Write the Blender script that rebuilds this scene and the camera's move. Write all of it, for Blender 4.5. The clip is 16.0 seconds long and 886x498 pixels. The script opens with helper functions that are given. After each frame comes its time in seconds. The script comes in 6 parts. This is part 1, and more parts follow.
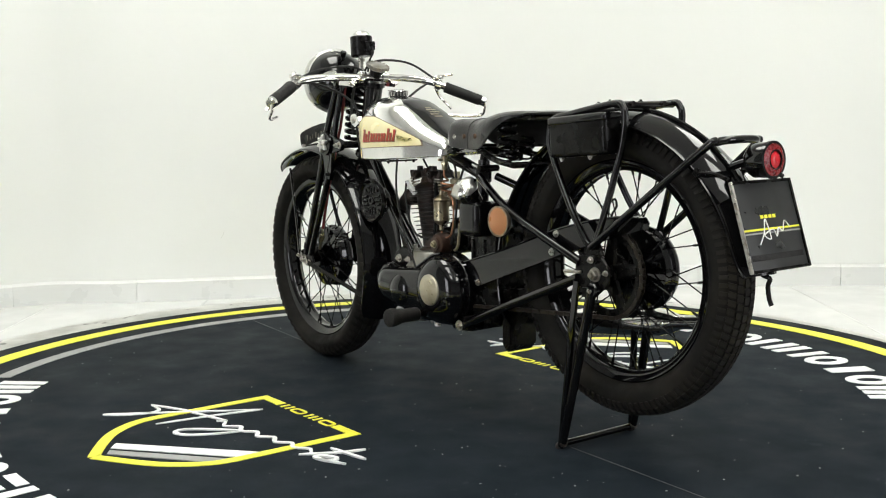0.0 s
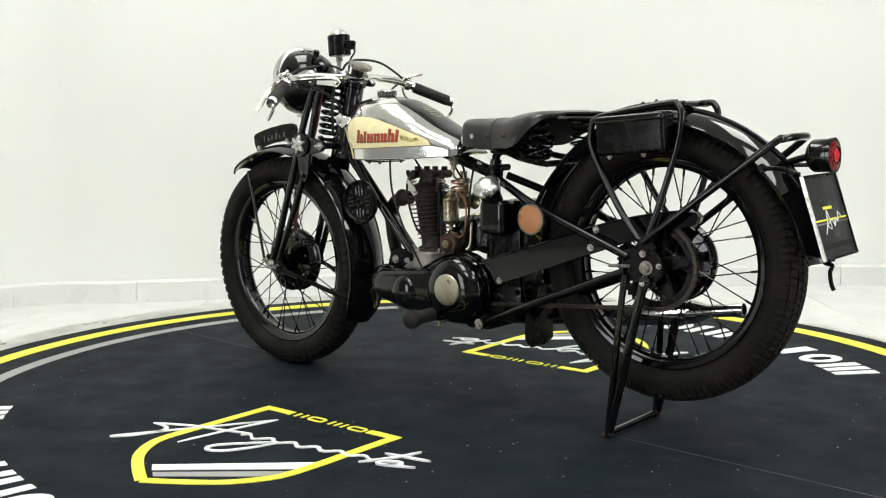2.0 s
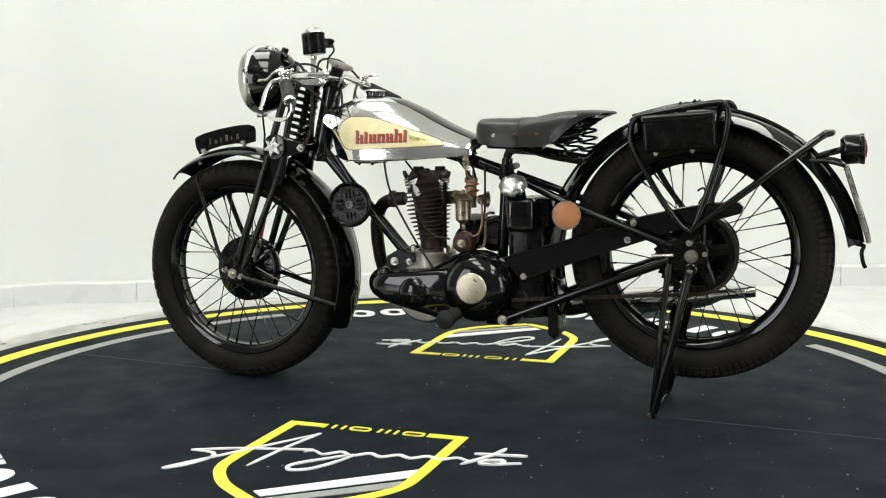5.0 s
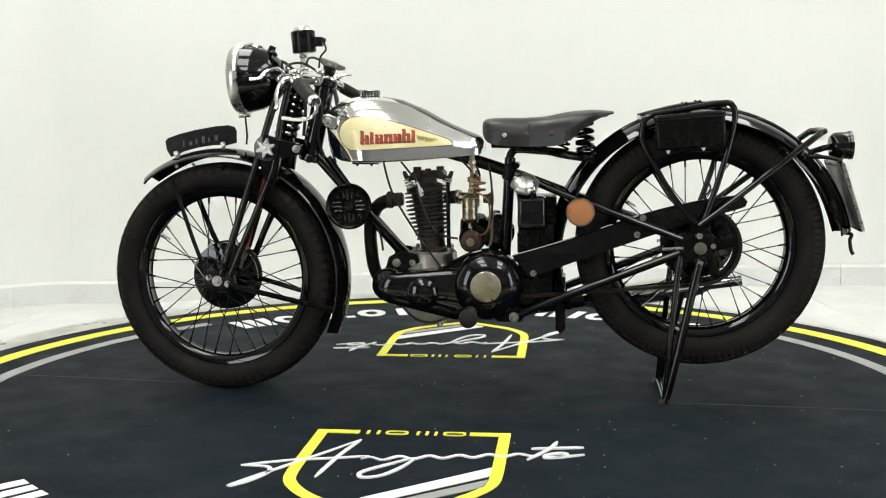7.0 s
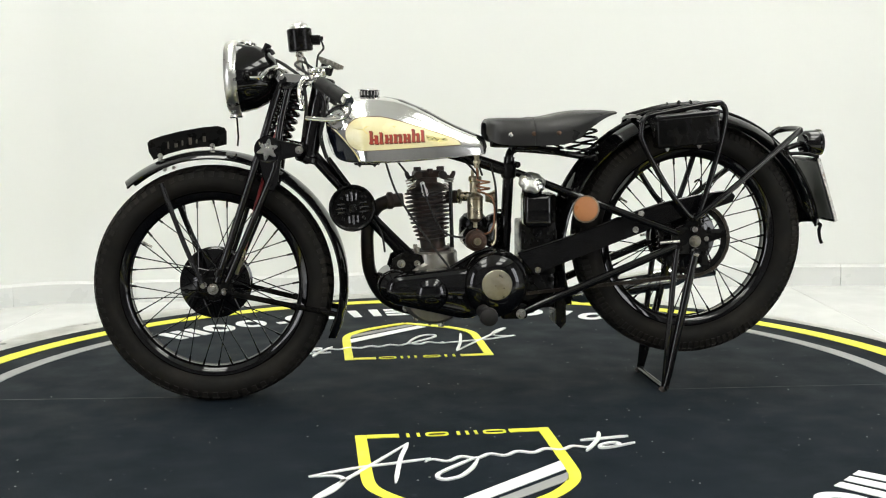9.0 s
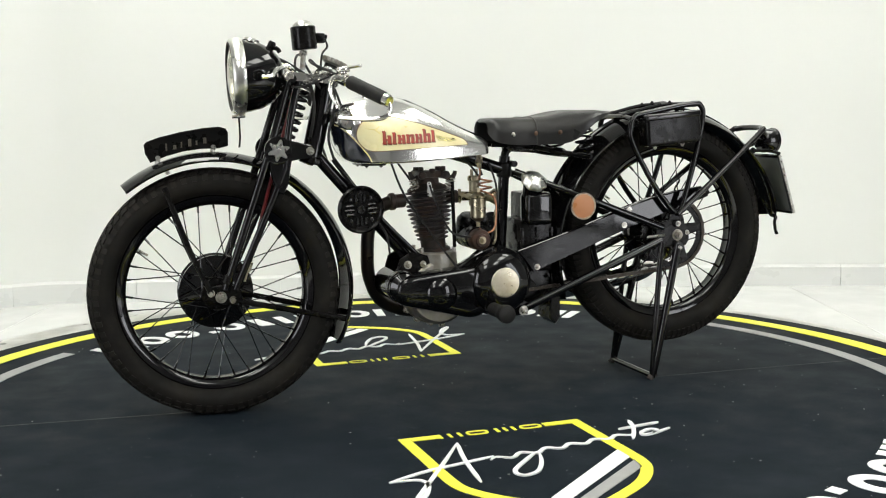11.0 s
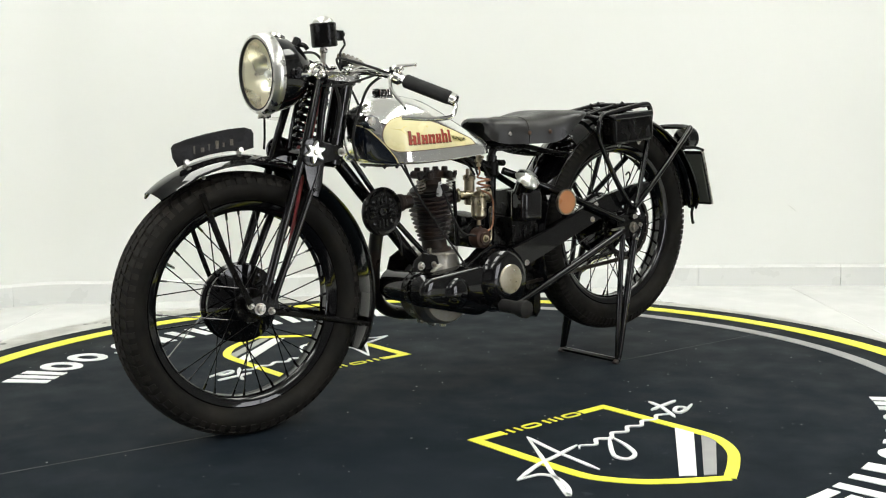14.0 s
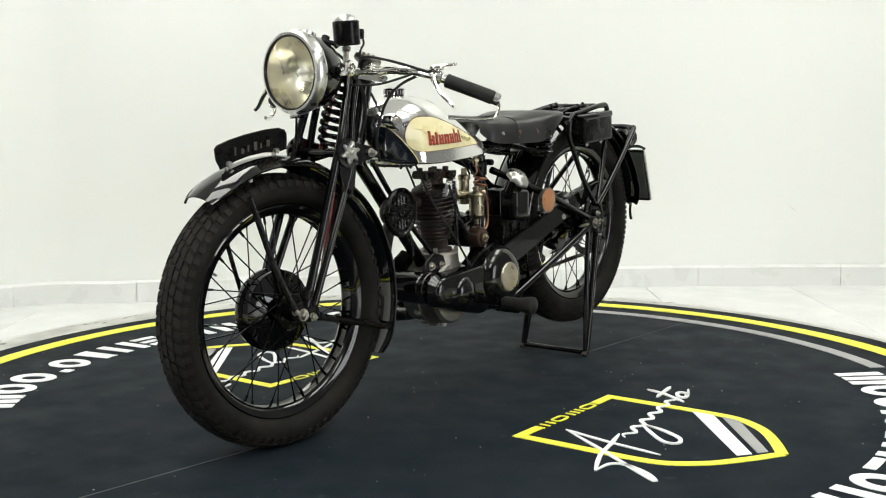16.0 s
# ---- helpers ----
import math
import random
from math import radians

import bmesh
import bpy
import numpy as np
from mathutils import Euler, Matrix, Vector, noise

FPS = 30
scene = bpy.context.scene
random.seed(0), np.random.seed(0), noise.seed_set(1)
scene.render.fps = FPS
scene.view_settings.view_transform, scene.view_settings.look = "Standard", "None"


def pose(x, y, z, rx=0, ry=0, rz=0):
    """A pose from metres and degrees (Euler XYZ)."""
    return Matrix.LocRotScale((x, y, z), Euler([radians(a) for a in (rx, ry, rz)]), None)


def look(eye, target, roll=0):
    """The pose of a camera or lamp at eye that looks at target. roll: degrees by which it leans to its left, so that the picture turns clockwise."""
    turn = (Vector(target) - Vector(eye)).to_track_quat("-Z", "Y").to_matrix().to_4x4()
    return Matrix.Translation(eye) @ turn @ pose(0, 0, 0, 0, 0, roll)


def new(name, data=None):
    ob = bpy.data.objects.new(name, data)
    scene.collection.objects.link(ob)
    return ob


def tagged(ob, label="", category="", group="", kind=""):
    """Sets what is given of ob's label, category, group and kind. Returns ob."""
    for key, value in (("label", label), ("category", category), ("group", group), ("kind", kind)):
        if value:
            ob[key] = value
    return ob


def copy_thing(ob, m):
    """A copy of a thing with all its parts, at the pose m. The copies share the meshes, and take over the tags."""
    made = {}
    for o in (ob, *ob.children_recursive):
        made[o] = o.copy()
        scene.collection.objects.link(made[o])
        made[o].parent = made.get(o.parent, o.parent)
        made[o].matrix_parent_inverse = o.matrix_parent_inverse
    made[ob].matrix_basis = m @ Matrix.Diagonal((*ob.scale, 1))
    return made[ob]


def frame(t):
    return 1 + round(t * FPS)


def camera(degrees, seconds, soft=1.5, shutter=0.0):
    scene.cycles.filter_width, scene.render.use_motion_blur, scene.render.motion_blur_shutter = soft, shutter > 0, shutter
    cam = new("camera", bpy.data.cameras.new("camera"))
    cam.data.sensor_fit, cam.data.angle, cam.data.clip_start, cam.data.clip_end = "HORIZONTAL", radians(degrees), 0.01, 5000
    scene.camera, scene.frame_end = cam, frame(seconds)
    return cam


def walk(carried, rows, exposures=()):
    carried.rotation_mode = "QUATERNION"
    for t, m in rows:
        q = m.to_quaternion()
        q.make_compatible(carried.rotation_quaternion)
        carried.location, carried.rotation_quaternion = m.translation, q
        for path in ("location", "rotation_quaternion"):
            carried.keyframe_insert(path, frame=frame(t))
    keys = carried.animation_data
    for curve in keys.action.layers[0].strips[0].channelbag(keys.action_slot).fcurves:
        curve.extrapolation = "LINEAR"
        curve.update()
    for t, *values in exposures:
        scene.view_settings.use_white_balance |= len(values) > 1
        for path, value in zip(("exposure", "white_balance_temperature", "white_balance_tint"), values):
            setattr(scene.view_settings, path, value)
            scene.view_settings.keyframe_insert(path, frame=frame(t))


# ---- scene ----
TURN0, RATE = -52.86, 6.588          # the turntable's angle at the start, and degrees a second
cam = camera(43.4, 16.0, soft=1.1)
EYE = look((0.0, -3.088, 0.790), (0.00905, -0.1115, 0.4148), -0.596)
walk(cam, [(0.0, EYE), (16.0, EYE)])

# ---- light ----
world = bpy.data.worlds.new("world")
scene.world = world
world.use_nodes = True
world.node_tree.nodes["Background"].inputs[0].default_value = (0.9, 0.95, 1.0, 1)
world.node_tree.nodes["Background"].inputs[1].default_value = 0.05
PANEL_LIGHT = 9.85
WINDOW_LIGHT = 5.4
scene.view_settings.exposure = 0.0


# ---- materials ----
def material(name, base, rough=0.5, metal=0.0, other=None, scale=12.0, amount=0.5, grain=0.0, grain_scale=250.0,
             rough_vary=0.1, coat=0.0, spots=None, spot_scale=60.0, spot_size=0.3, transmission=0.0, emit=0.0, ior=1.5, spec=0.5):
    """A principled surface with broad stains (other), fine specks (spots), uneven gloss and fine relief."""
    m = bpy.data.materials.new(name)
    m.use_nodes = True
    nt = m.node_tree
    b = nt.nodes["Principled BSDF"]
    b.inputs["Metallic"].default_value = metal
    b.inputs["IOR"].default_value = ior
    b.inputs["Specular IOR Level"].default_value = spec
    b.inputs["Coat Weight"].default_value = coat
    b.inputs["Coat Roughness"].default_value = 0.04
    b.inputs["Transmission Weight"].default_value = transmission
    co = nt.nodes.new("ShaderNodeTexCoord")

    def cloud(sc, detail=4.0):
        n = nt.nodes.new("ShaderNodeTexNoise")
        n.inputs["Scale"].default_value, n.inputs["Detail"].default_value = sc, detail
        nt.links.new(co.outputs["Object"], n.inputs["Vector"])
        return n.outputs["Fac"]

    def steps(value, a, z):
        r = nt.nodes.new("ShaderNodeMapRange")
        nt.links.new(value, r.inputs["Value"])
        r.inputs["From Min"].default_value, r.inputs["From Max"].default_value = a, z
        return r

    def mixed(fac, a, z):
        x = nt.nodes.new("ShaderNodeMix")
        x.data_type = "RGBA"
        nt.links.new(fac, x.inputs["Factor"])
        for sock, c in ((x.inputs[6], a), (x.inputs[7], z)):
            if isinstance(c, tuple):
                sock.default_value = (*c, 1)
            else:
                nt.links.new(c, sock)
        return x.outputs[2]

    colour = base
    if other:
        r = steps(cloud(scale), 0.42, 0.7)
        r.inputs["To Max"].default_value = amount
        colour = mixed(r.outputs[0], base, other)
    if spots:
        r = steps(cloud(spot_scale, 2.0), 1 - spot_size, 1 - spot_size + 0.06)
        colour = mixed(r.outputs[0], colour, spots)
    if isinstance(colour, tuple):
        b.inputs["Base Color"].default_value = (*colour, 1)
    else:
        nt.links.new(colour, b.inputs["Base Color"])
    r = steps(cloud(scale * 1.7 + 3, 5.0), 0.3, 0.7)
    r.inputs["To Min"].default_value, r.inputs["To Max"].default_value = max(rough - rough_vary, 0.01), min(rough + rough_vary, 1)
    nt.links.new(r.outputs[0], b.inputs["Roughness"])
    if grain:
        bp = nt.nodes.new("ShaderNodeBump")
        bp.inputs["Strength"].default_value, bp.inputs["Distance"].default_value = grain, 0.002
        nt.links.new(cloud(grain_scale, 3.0), bp.inputs["Height"])
        nt.links.new(bp.outputs[0], b.inputs["Normal"])
    if emit:
        b.inputs["Emission Color"].default_value = (*base, 1)
        b.inputs["Emission Strength"].default_value = emit
    return m


ENAMEL = material("black_enamel", (0.0025, 0.0025, 0.003), 0.055, other=(0.006, 0.0055, 0.005), scale=9, amount=0.6, rough_vary=0.03,
                  spots=(0.018, 0.015, 0.012), spot_scale=240, spot_size=0.25, spec=0.45)
# blue-black of the mat's reflection, painted onto the tank nose
NOSE_REFLECTION = material("painted_mat_reflection", (0.0040, 0.0065, 0.013), 0.07, other=(0.009, 0.012, 0.018), scale=12, amount=0.6, rough_vary=0.04, spec=0.5)
ENAMEL_DULL = material("dull_black_paint", (0.003, 0.003, 0.003), 0.24, other=(0.008, 0.007, 0.006), scale=16, amount=0.7, rough_vary=0.12, spec=0.16,
                       grain=0.08, grain_scale=180, spots=(0.06, 0.045, 0.035), spot_scale=150, spot_size=0.27)
WORN_CHROME = material("worn_chrome", (0.62, 0.62, 0.59), 0.30, 1.0, other=(0.42, 0.41, 0.385), scale=20, amount=0.6, grain=0.04, grain_scale=90, rough_vary=0.08)
GRILLE_METAL = material("rubbed_grille_metal", (0.05, 0.05, 0.05), 0.22, 0.8, other=(0.015, 0.014, 0.013), scale=60, amount=0.7)
CHAIN_STEEL = material("oily_chain_steel", (0.048, 0.042, 0.036), 0.4, 0.9, other=(0.04, 0.03, 0.022), scale=60, amount=0.8)
CHROME = material("chrome", (0.80, 0.79, 0.76), 0.09, 1.0, other=(0.62, 0.6, 0.56), scale=14, amount=0.5, rough_vary=0.05)
POLISHED = material("polished_tank_metal", (0.88, 0.875, 0.86), 0.14, 1.0, other=(0.66, 0.65, 0.62), scale=6, amount=0.5, rough_vary=0.05,
                    grain=0.02, grain_scale=30)
ALLOY = material("cast_alloy", (0.28, 0.27, 0.245), 0.4, 0.9, other=(0.18, 0.15, 0.11), scale=22, amount=0.8, grain=0.25, grain_scale=300)
IRON = material("sooty_iron", (0.014, 0.0115, 0.0100), 0.5, 0.2, other=(0.050, 0.022, 0.013), scale=26, amount=0.7, grain=0.3, grain_scale=350)
BRASS = material("brass", (0.40, 0.36, 0.26), 0.32, 1.0, other=(0.20, 0.16, 0.10), scale=30, amount=0.8, grain=0.1)
RIM_BRASS = material("dirty_nickel_rim", (0.30, 0.25, 0.19), 0.4, 0.9, other=(0.10, 0.07, 0.045), scale=70, amount=0.9)
PLATE_BLACK = material("plain_black_plate", (0.0035, 0.0035, 0.0035), 0.3, other=(0.009, 0.008, 0.007), scale=20, amount=0.7, spec=0.10, grain=0.1)
RUST = material("rusty_cap", (0.055, 0.026, 0.016), 0.45, 0.4, other=(0.022, 0.014, 0.010), scale=40, amount=0.8, grain=0.3)
BRASS_DULL = material("tarnished_rivet", (0.10, 0.06, 0.04), 0.45, 0.8, other=(0.05, 0.03, 0.02), scale=60, amount=0.8)
PIPE = material("blackened_pipe", (0.008, 0.007, 0.0065), 0.34, 0.3, other=(0.028, 0.016, 0.011), scale=18, amount=0.6, grain=0.15)
COPPER = material("copper", (0.40, 0.20, 0.12), 0.38, 1.0, other=(0.2, 0.09, 0.05), scale=40, amount=0.7)
BRONZE = material("worn_nickel_disc", (0.56, 0.52, 0.42), 0.34, 1.0, other=(0.40, 0.34, 0.24), scale=30, amount=0.8,
                  spots=(0.05, 0.03, 0.02), spot_scale=70, spot_size=0.30)
TREAD = material("dusty_tread", (0.0090, 0.0082, 0.0070), 0.8, other=(0.021, 0.0175, 0.0135), scale=10, amount=0.8, grain=0.25, grain_scale=200, spec=0.25)
RUBBER = material("tyre_rubber", (0.0075, 0.0070, 0.0062), 0.72, other=(0.018, 0.0155, 0.0125), scale=14, amount=0.7, grain=0.2, grain_scale=220, spec=0.15)
GRIP = material("grip_rubber", (0.011, 0.0105, 0.0105), 0.6, other=(0.02, 0.019, 0.018), scale=40, grain=0.3, grain_scale=500, spec=0.25)
LEATHER = material("saddle_leather", (0.013, 0.013, 0.013), 0.36, other=(0.032, 0.030, 0.028), scale=9, amount=0.7, grain=0.22, grain_scale=420, rough_vary=0.1, spec=0.35)
CREAM = material("cream_panel", (0.80, 0.74, 0.46), 0.25, other=(0.74, 0.60, 0.18), scale=11, amount=0.55, coat=0.3, rough_vary=0.05)
CREAM_WORN = material("faded_yellow_patch", (0.74, 0.63, 0.27), 0.3, other=(0.80, 0.74, 0.5), scale=25, amount=0.9)
GOLD_LEAF = material("gold_leaf", (0.62, 0.54, 0.24), 0.3, 1.0, other=(0.45, 0.42, 0.2), scale=70, amount=0.8)
RED = material("red_lettering", (0.40, 0.045, 0.025), 0.35, other=(0.16, 0.05, 0.03), scale=60, amount=0.8)
BROWN = material("dark_outline", (0.10, 0.05, 0.03), 0.4, other=(0.2, 0.12, 0.05), scale=50, amount=0.7)
GOLD = material("faded_gold_transfer", (0.09, 0.078, 0.058), 0.5, other=(0.015, 0.014, 0.012), scale=90, amount=0.9)
RED_HOSE = material("red_cable_sleeve", (0.20, 0.012, 0.014), 0.45, other=(0.1, 0.01, 0.01), scale=40)
RED_CORE = material("red_lens_core", (0.55, 0.012, 0.02), 0.2, other=(0.3, 0.004, 0.01), scale=80, grain=0.3, grain_scale=200)
RED_LENS = material("red_lamp_lens", (0.22, 0.004, 0.008), 0.28, other=(0.05, 0.001, 0.002), scale=110, amount=0.9, grain=0.5, grain_scale=130, spec=0.3)
AMBER = material("amber_reflector", (0.40, 0.165, 0.062), 0.34, other=(0.35, 0.135, 0.048), scale=30, grain=0.25, grain_scale=500, coat=0.15)
GLASS = material("lamp_glass", (0.95, 0.955, 0.87), 0.16, transmission=1.0, grain=0.02, grain_scale=40, rough_vary=0.03, ior=1.25)
BOWL = material("silvered_reflector", (0.90, 0.88, 0.78), 0.28, 1.0, other=(0.7, 0.6, 0.4), scale=9, amount=0.4)
VINYL = material("dark_vinyl_mat", (0.0052, 0.0090, 0.0134), 0.75, other=(0.0084, 0.0130, 0.0180), scale=2.6, amount=0.8, grain=0.3, grain_scale=420,
                 rough_vary=0.1, spots=(0.0160, 0.0210, 0.0258), spot_scale=17, spot_size=0.30, spec=0.10)
YELLOW = material("yellow_print", (0.80, 0.78, 0.05), 0.55, other=(0.7, 0.66, 0.06), scale=5, grain=0.15, grain_scale=400)
WHITE_INK = material("white_print", (0.78, 0.79, 0.79), 0.55, other=(0.66, 0.67, 0.67), scale=5, grain=0.15, grain_scale=400)
GREY_INK = material("grey_print", (0.30, 0.30, 0.295), 0.55, other=(0.25, 0.25, 0.25), scale=6, grain=0.15, grain_scale=400)
WALL_PAINT = material("white_wall_paint", (0.80, 0.81, 0.785), 0.6, other=(0.785, 0.795, 0.765), scale=1.1, amount=0.8, grain=0.10, grain_scale=90)
BASE_TILE = material("white_skirting_tile", (0.72, 0.73, 0.715), 0.3, other=(0.73, 0.735, 0.71), scale=3, rough_vary=0.08)
FLOOR_TILE = material("white_floor_tile", (0.70, 0.705, 0.69), 0.2, other=(0.67, 0.675, 0.66), scale=1.6, rough_vary=0.06)
RIM_PAINT = material("scuffed_rim_paint", (0.50, 0.50, 0.47), 0.55, other=(0.33, 0.33, 0.31), scale=6, amount=0.9, grain=0.4, grain_scale=60,
                     spots=(0.12, 0.12, 0.11), spot_scale=16, spot_size=0.36)
GROUT = material("grey_grout", (0.52, 0.52, 0.48), 0.8)
CEILING_PAINT = material("ceiling_paint", (0.76, 0.76, 0.74), 0.7, other=(0.71, 0.71, 0.69), scale=1.5)
HALL_PAINT = material("grey_hall_paint", (0.21, 0.21, 0.21), 0.7, other=(0.17, 0.17, 0.17), scale=1.2)
# unseen floor kept dark to dim what the black parts reflect
UNSEEN_TILE = material("dark_unseen_tile", (0.07, 0.07, 0.072), 0.3, other=(0.05, 0.05, 0.052), scale=2.0)
DAYLIGHT = material("frosted_daylight", (0.95, 0.96, 1.0), 0.5, emit=WINDOW_LIGHT)
LED = material("lit_panel", (0.985, 0.988, 0.922), 0.4, emit=PANEL_LIGHT)
SEAM = material("worn_seam", (0.055, 0.058, 0.058), 0.7, other=(0.02, 0.022, 0.024), scale=6, amount=0.9)
SPECK = material("dust_speck", (0.22, 0.23, 0.22), 0.9)
PLATE_BACK = material("grey_plate_back", (0.085, 0.09, 0.08), 0.45, other=(0.06, 0.064, 0.057), scale=8)
BOARD = material("black_plate_board", (0.018, 0.019, 0.019), 0.35, other=(0.03, 0.03, 0.03), scale=10)
ZINC = material("zinc_bolt", (0.50, 0.49, 0.46), 0.32, 1.0, other=(0.25, 0.2, 0.15), scale=80, amount=0.8)


# ---- mesh tools ----
def mesh_object(name, bm, mat, smooth=True):
    me = bpy.data.meshes.new(name)
    bmesh.ops.recalc_face_normals(bm, faces=bm.faces)
    bm.to_mesh(me)
    bm.free()
    if smooth:
        me.shade_smooth()
        me.set_sharp_from_angle(angle=radians(38))
    me.materials.append(mat)
    return new(name, me)


def part(name, bm, mat, parent, label="", smooth=True):
    ob = mesh_object(name, bm, mat, smooth)
    ob.parent = parent
    return tagged(ob, label)


def share(ob, m):
    """Another object on the same mesh, under the same parent."""
    o = ob.copy()
    scene.collection.objects.link(o)
    o.matrix_basis = m
    return o


def curve_points(pts, n=8, closed=False):
    """Points on a smooth line through pts."""
    p = [Vector(q) for q in pts]
    out = []
    k = len(p)
    for i in range(k if closed else k - 1):
        if closed:
            a, b, c, d = p[i - 1], p[i], p[(i + 1) % k], p[(i + 2) % k]
        else:
            a, b, c, d = p[max(i - 1, 0)], p[i], p[i + 1], p[min(i + 2, k - 1)]
        for j in range(n):
            t = j / n
            out.append(0.5 * ((2 * b) + (c - a) * t + (2 * a - 5 * b + 4 * c - d) * t * t + (3 * b - a - 3 * c + d) * t ** 3))
    if not closed:
        out.append(p[-1])
    return out


def tube(bm, pts, r, n=10, curve=0, closed=False, flat=1.0):
    """A round bar along pts; r is a number or one radius for each end; curve: steps between points of a smooth line."""
    p = curve_points(pts, curve, closed) if curve else [Vector(q) for q in pts]
    k = len(p)
    rings = []
    side = None
    for i in range(k):
        if closed:
            way = (p[(i + 1) % k] - p[i - 1]).normalized()
        else:
            way = (p[min(i + 1, k - 1)] - p[max(i - 1, 0)]).normalized()
        if side is None:
            side = way.cross(Vector((0, 0, 1)) if abs(way.z) < 0.9 else Vector((1, 0, 0))).normalized()
        side = (side - way * side.dot(way)).normalized()
        up = way.cross(side)
        rr = r if not isinstance(r, tuple) else r[0] + (r[1] - r[0]) * i / (k - 1)
        rings.append([bm.verts.new(p[i] + (side * math.cos(2 * math.pi * j / n) * flat + up * math.sin(2 * math.pi * j / n)) * rr) for j in range(n)])
    for i in range(k if closed else k - 1):
        a, b = rings[i], rings[(i + 1) % k]
        for j in range(n):
            bm.faces.new((a[j], a[(j + 1) % n], b[(j + 1) % n], b[j]))
    if not closed:
        bm.faces.new(rings[0][::-1])
        bm.faces.new(rings[-1])
    return bm


def lathe(bm, profile, at, way, n=32):
    """Turns (radius, height) pairs round the axis through at along way."""
    q = Vector((0, 0, 1)).rotation_difference(Vector(way).normalized()).to_matrix()
    rings = []
    for r, h in profile:
        if r < 1e-5:
            rings.append([bm.verts.new(Vector(at) + q @ Vector((0, 0, h)))])
        else:
            rings.append([bm.verts.new(Vector(at) + q @ Vector((r * math.cos(2 * math.pi * j / n), r * math.sin(2 * math.pi * j / n), h))) for j in range(n)])
    for a, b in zip(rings, rings[1:]):
        for j in range(n):
            u, v = j, (j + 1) % n
            if len(a) == 1 and len(b) == 1:
                continue
            if len(a) == 1:
                bm.faces.new((a[0], b[v], b[u]))
            elif len(b) == 1:
                bm.faces.new((a[u], a[v], b[0]))
            else:
                bm.faces.new((a[u], a[v], b[v], b[u]))
    return bm


def rod(bm, a, b, r, n=12, edge=0.0):
    """A short cylinder with softened ends from a to b."""
    a, b = Vector(a), Vector(b)
    h = (b - a).length
    e = edge or min(r * 0.2, h * 0.2)
    return lathe(bm, [(0, 0), (r - e, 0), (r, e), (r, h - e), (r - e, h), (0, h)], a, b - a, n)


def box(bm, lo, hi, bevel=0.004, m=None, segments=2):
    s = [(h - l) for l, h in zip(lo, hi)]
    c = [(h + l) / 2 for l, h in zip(lo, hi)]
    g = bmesh.ops.create_cube(bm, size=1.0, matrix=Matrix.Translation(c) @ Matrix.Diagonal((*s, 1)))
    vs = g["verts"]
    if bevel:
        es = list({e for v in vs for e in v.link_edges})
        r = bmesh.ops.bevel(bm, geom=es, offset=bevel, segments=segments, profile=0.6, affect="EDGES")
        vs = list({v for f in r["faces"] for v in f.verts} | {v for v in vs if v.is_valid})
    if m is not None:
        bmesh.ops.transform(bm, matrix=m, verts=vs)
    return bm


def slab(bm, outline, y0, y1, bevel=0.003):
    """A plate: an outline of (x, z) pairs between y0 and y1, with softened rims."""
    cx = sum(p[0] for p in outline) / len(outline)
    cz = sum(p[1] for p in outline) / len(outline)
    s = 1 if y1 > y0 else -1
    rings = []
    for y, inset in ((y0, bevel), (y0 + s * bevel, 0), (y1 - s * bevel, 0), (y1, bevel)):
        ring = []
        for x, z in outline:
            d = Vector((cx - x, cz - z))
            d = d.normalized() * inset if d.length > 0 else d
            ring.append(bm.verts.new((x + d.x, y, z + d.y)))
        rings.append(ring)
    k = len(outline)
    for a, b in zip(rings, rings[1:]):
        for j in range(k):
            bm.faces.new((a[j], a[(j + 1) % k], b[(j + 1) % k], b[j]))
    bm.faces.new(rings[0][::-1])
    bm.faces.new(rings[-1])
    return bm


def sheet(bm, grid, thick):
    """A skin over a grid of points, thickened along its normals."""
    rows, cols = len(grid), len(grid[0])
    top = [[Vector(p) for p in r] for r in grid]
    low = []
    for i in range(rows):
        line = []
        for j in range(cols):
            u = top[min(i + 1, rows - 1)][j] - top[max(i - 1, 0)][j]
            v = top[i][min(j + 1, cols - 1)] - top[i][max(j - 1, 0)]
            nrm = u.cross(v)
            nrm = nrm.normalized() if nrm.length > 1e-9 else Vector((0, 0, 1))
            line.append(top[i][j] - nrm * thick)
        low.append(line)
    a = [[bm.verts.new(p) for p in r] for r in top]
    b = [[bm.verts.new(p) for p in r] for r in low]
    for g in (a, b):
        for i in range(rows - 1):
            for j in range(cols - 1):
                bm.faces.new((g[i][j], g[i][j + 1], g[i + 1][j + 1], g[i + 1][j]))
    rim = [(i, 0) for i in range(rows)] + [(rows - 1, j) for j in range(1, cols)] + [(i, cols - 1) for i in range(rows - 2, -1, -1)] + [(0, j) for j in range(cols - 2, 0, -1)]
    for (i, j), (k, l) in zip(rim, rim[1:] + rim[:1]):
        bm.faces.new((a[i][j], a[k][l], b[k][l], b[i][j]))
    return bm


def coil(bm, a, b, r, wire, turns, n=6, mid=1.0):
    """A coil spring from a to b; mid widens its middle."""
    a, b = Vector(a), Vector(b)
    way = b - a
    s = way.cross(Vector((0, 1, 0))).normalized()
    u = way.normalized().cross(s)
    k = int(turns * 14)
    pts = []
    for i in range(k + 1):
        f = i / k
        rr = r * (1 + (mid - 1) * math.sin(math.pi * f))
        w = 2 * math.pi * turns * f
        pts.append(a + way * f + (s * math.cos(w) + u * math.sin(w)) * rr)
    return tube(bm, pts, wire, n)


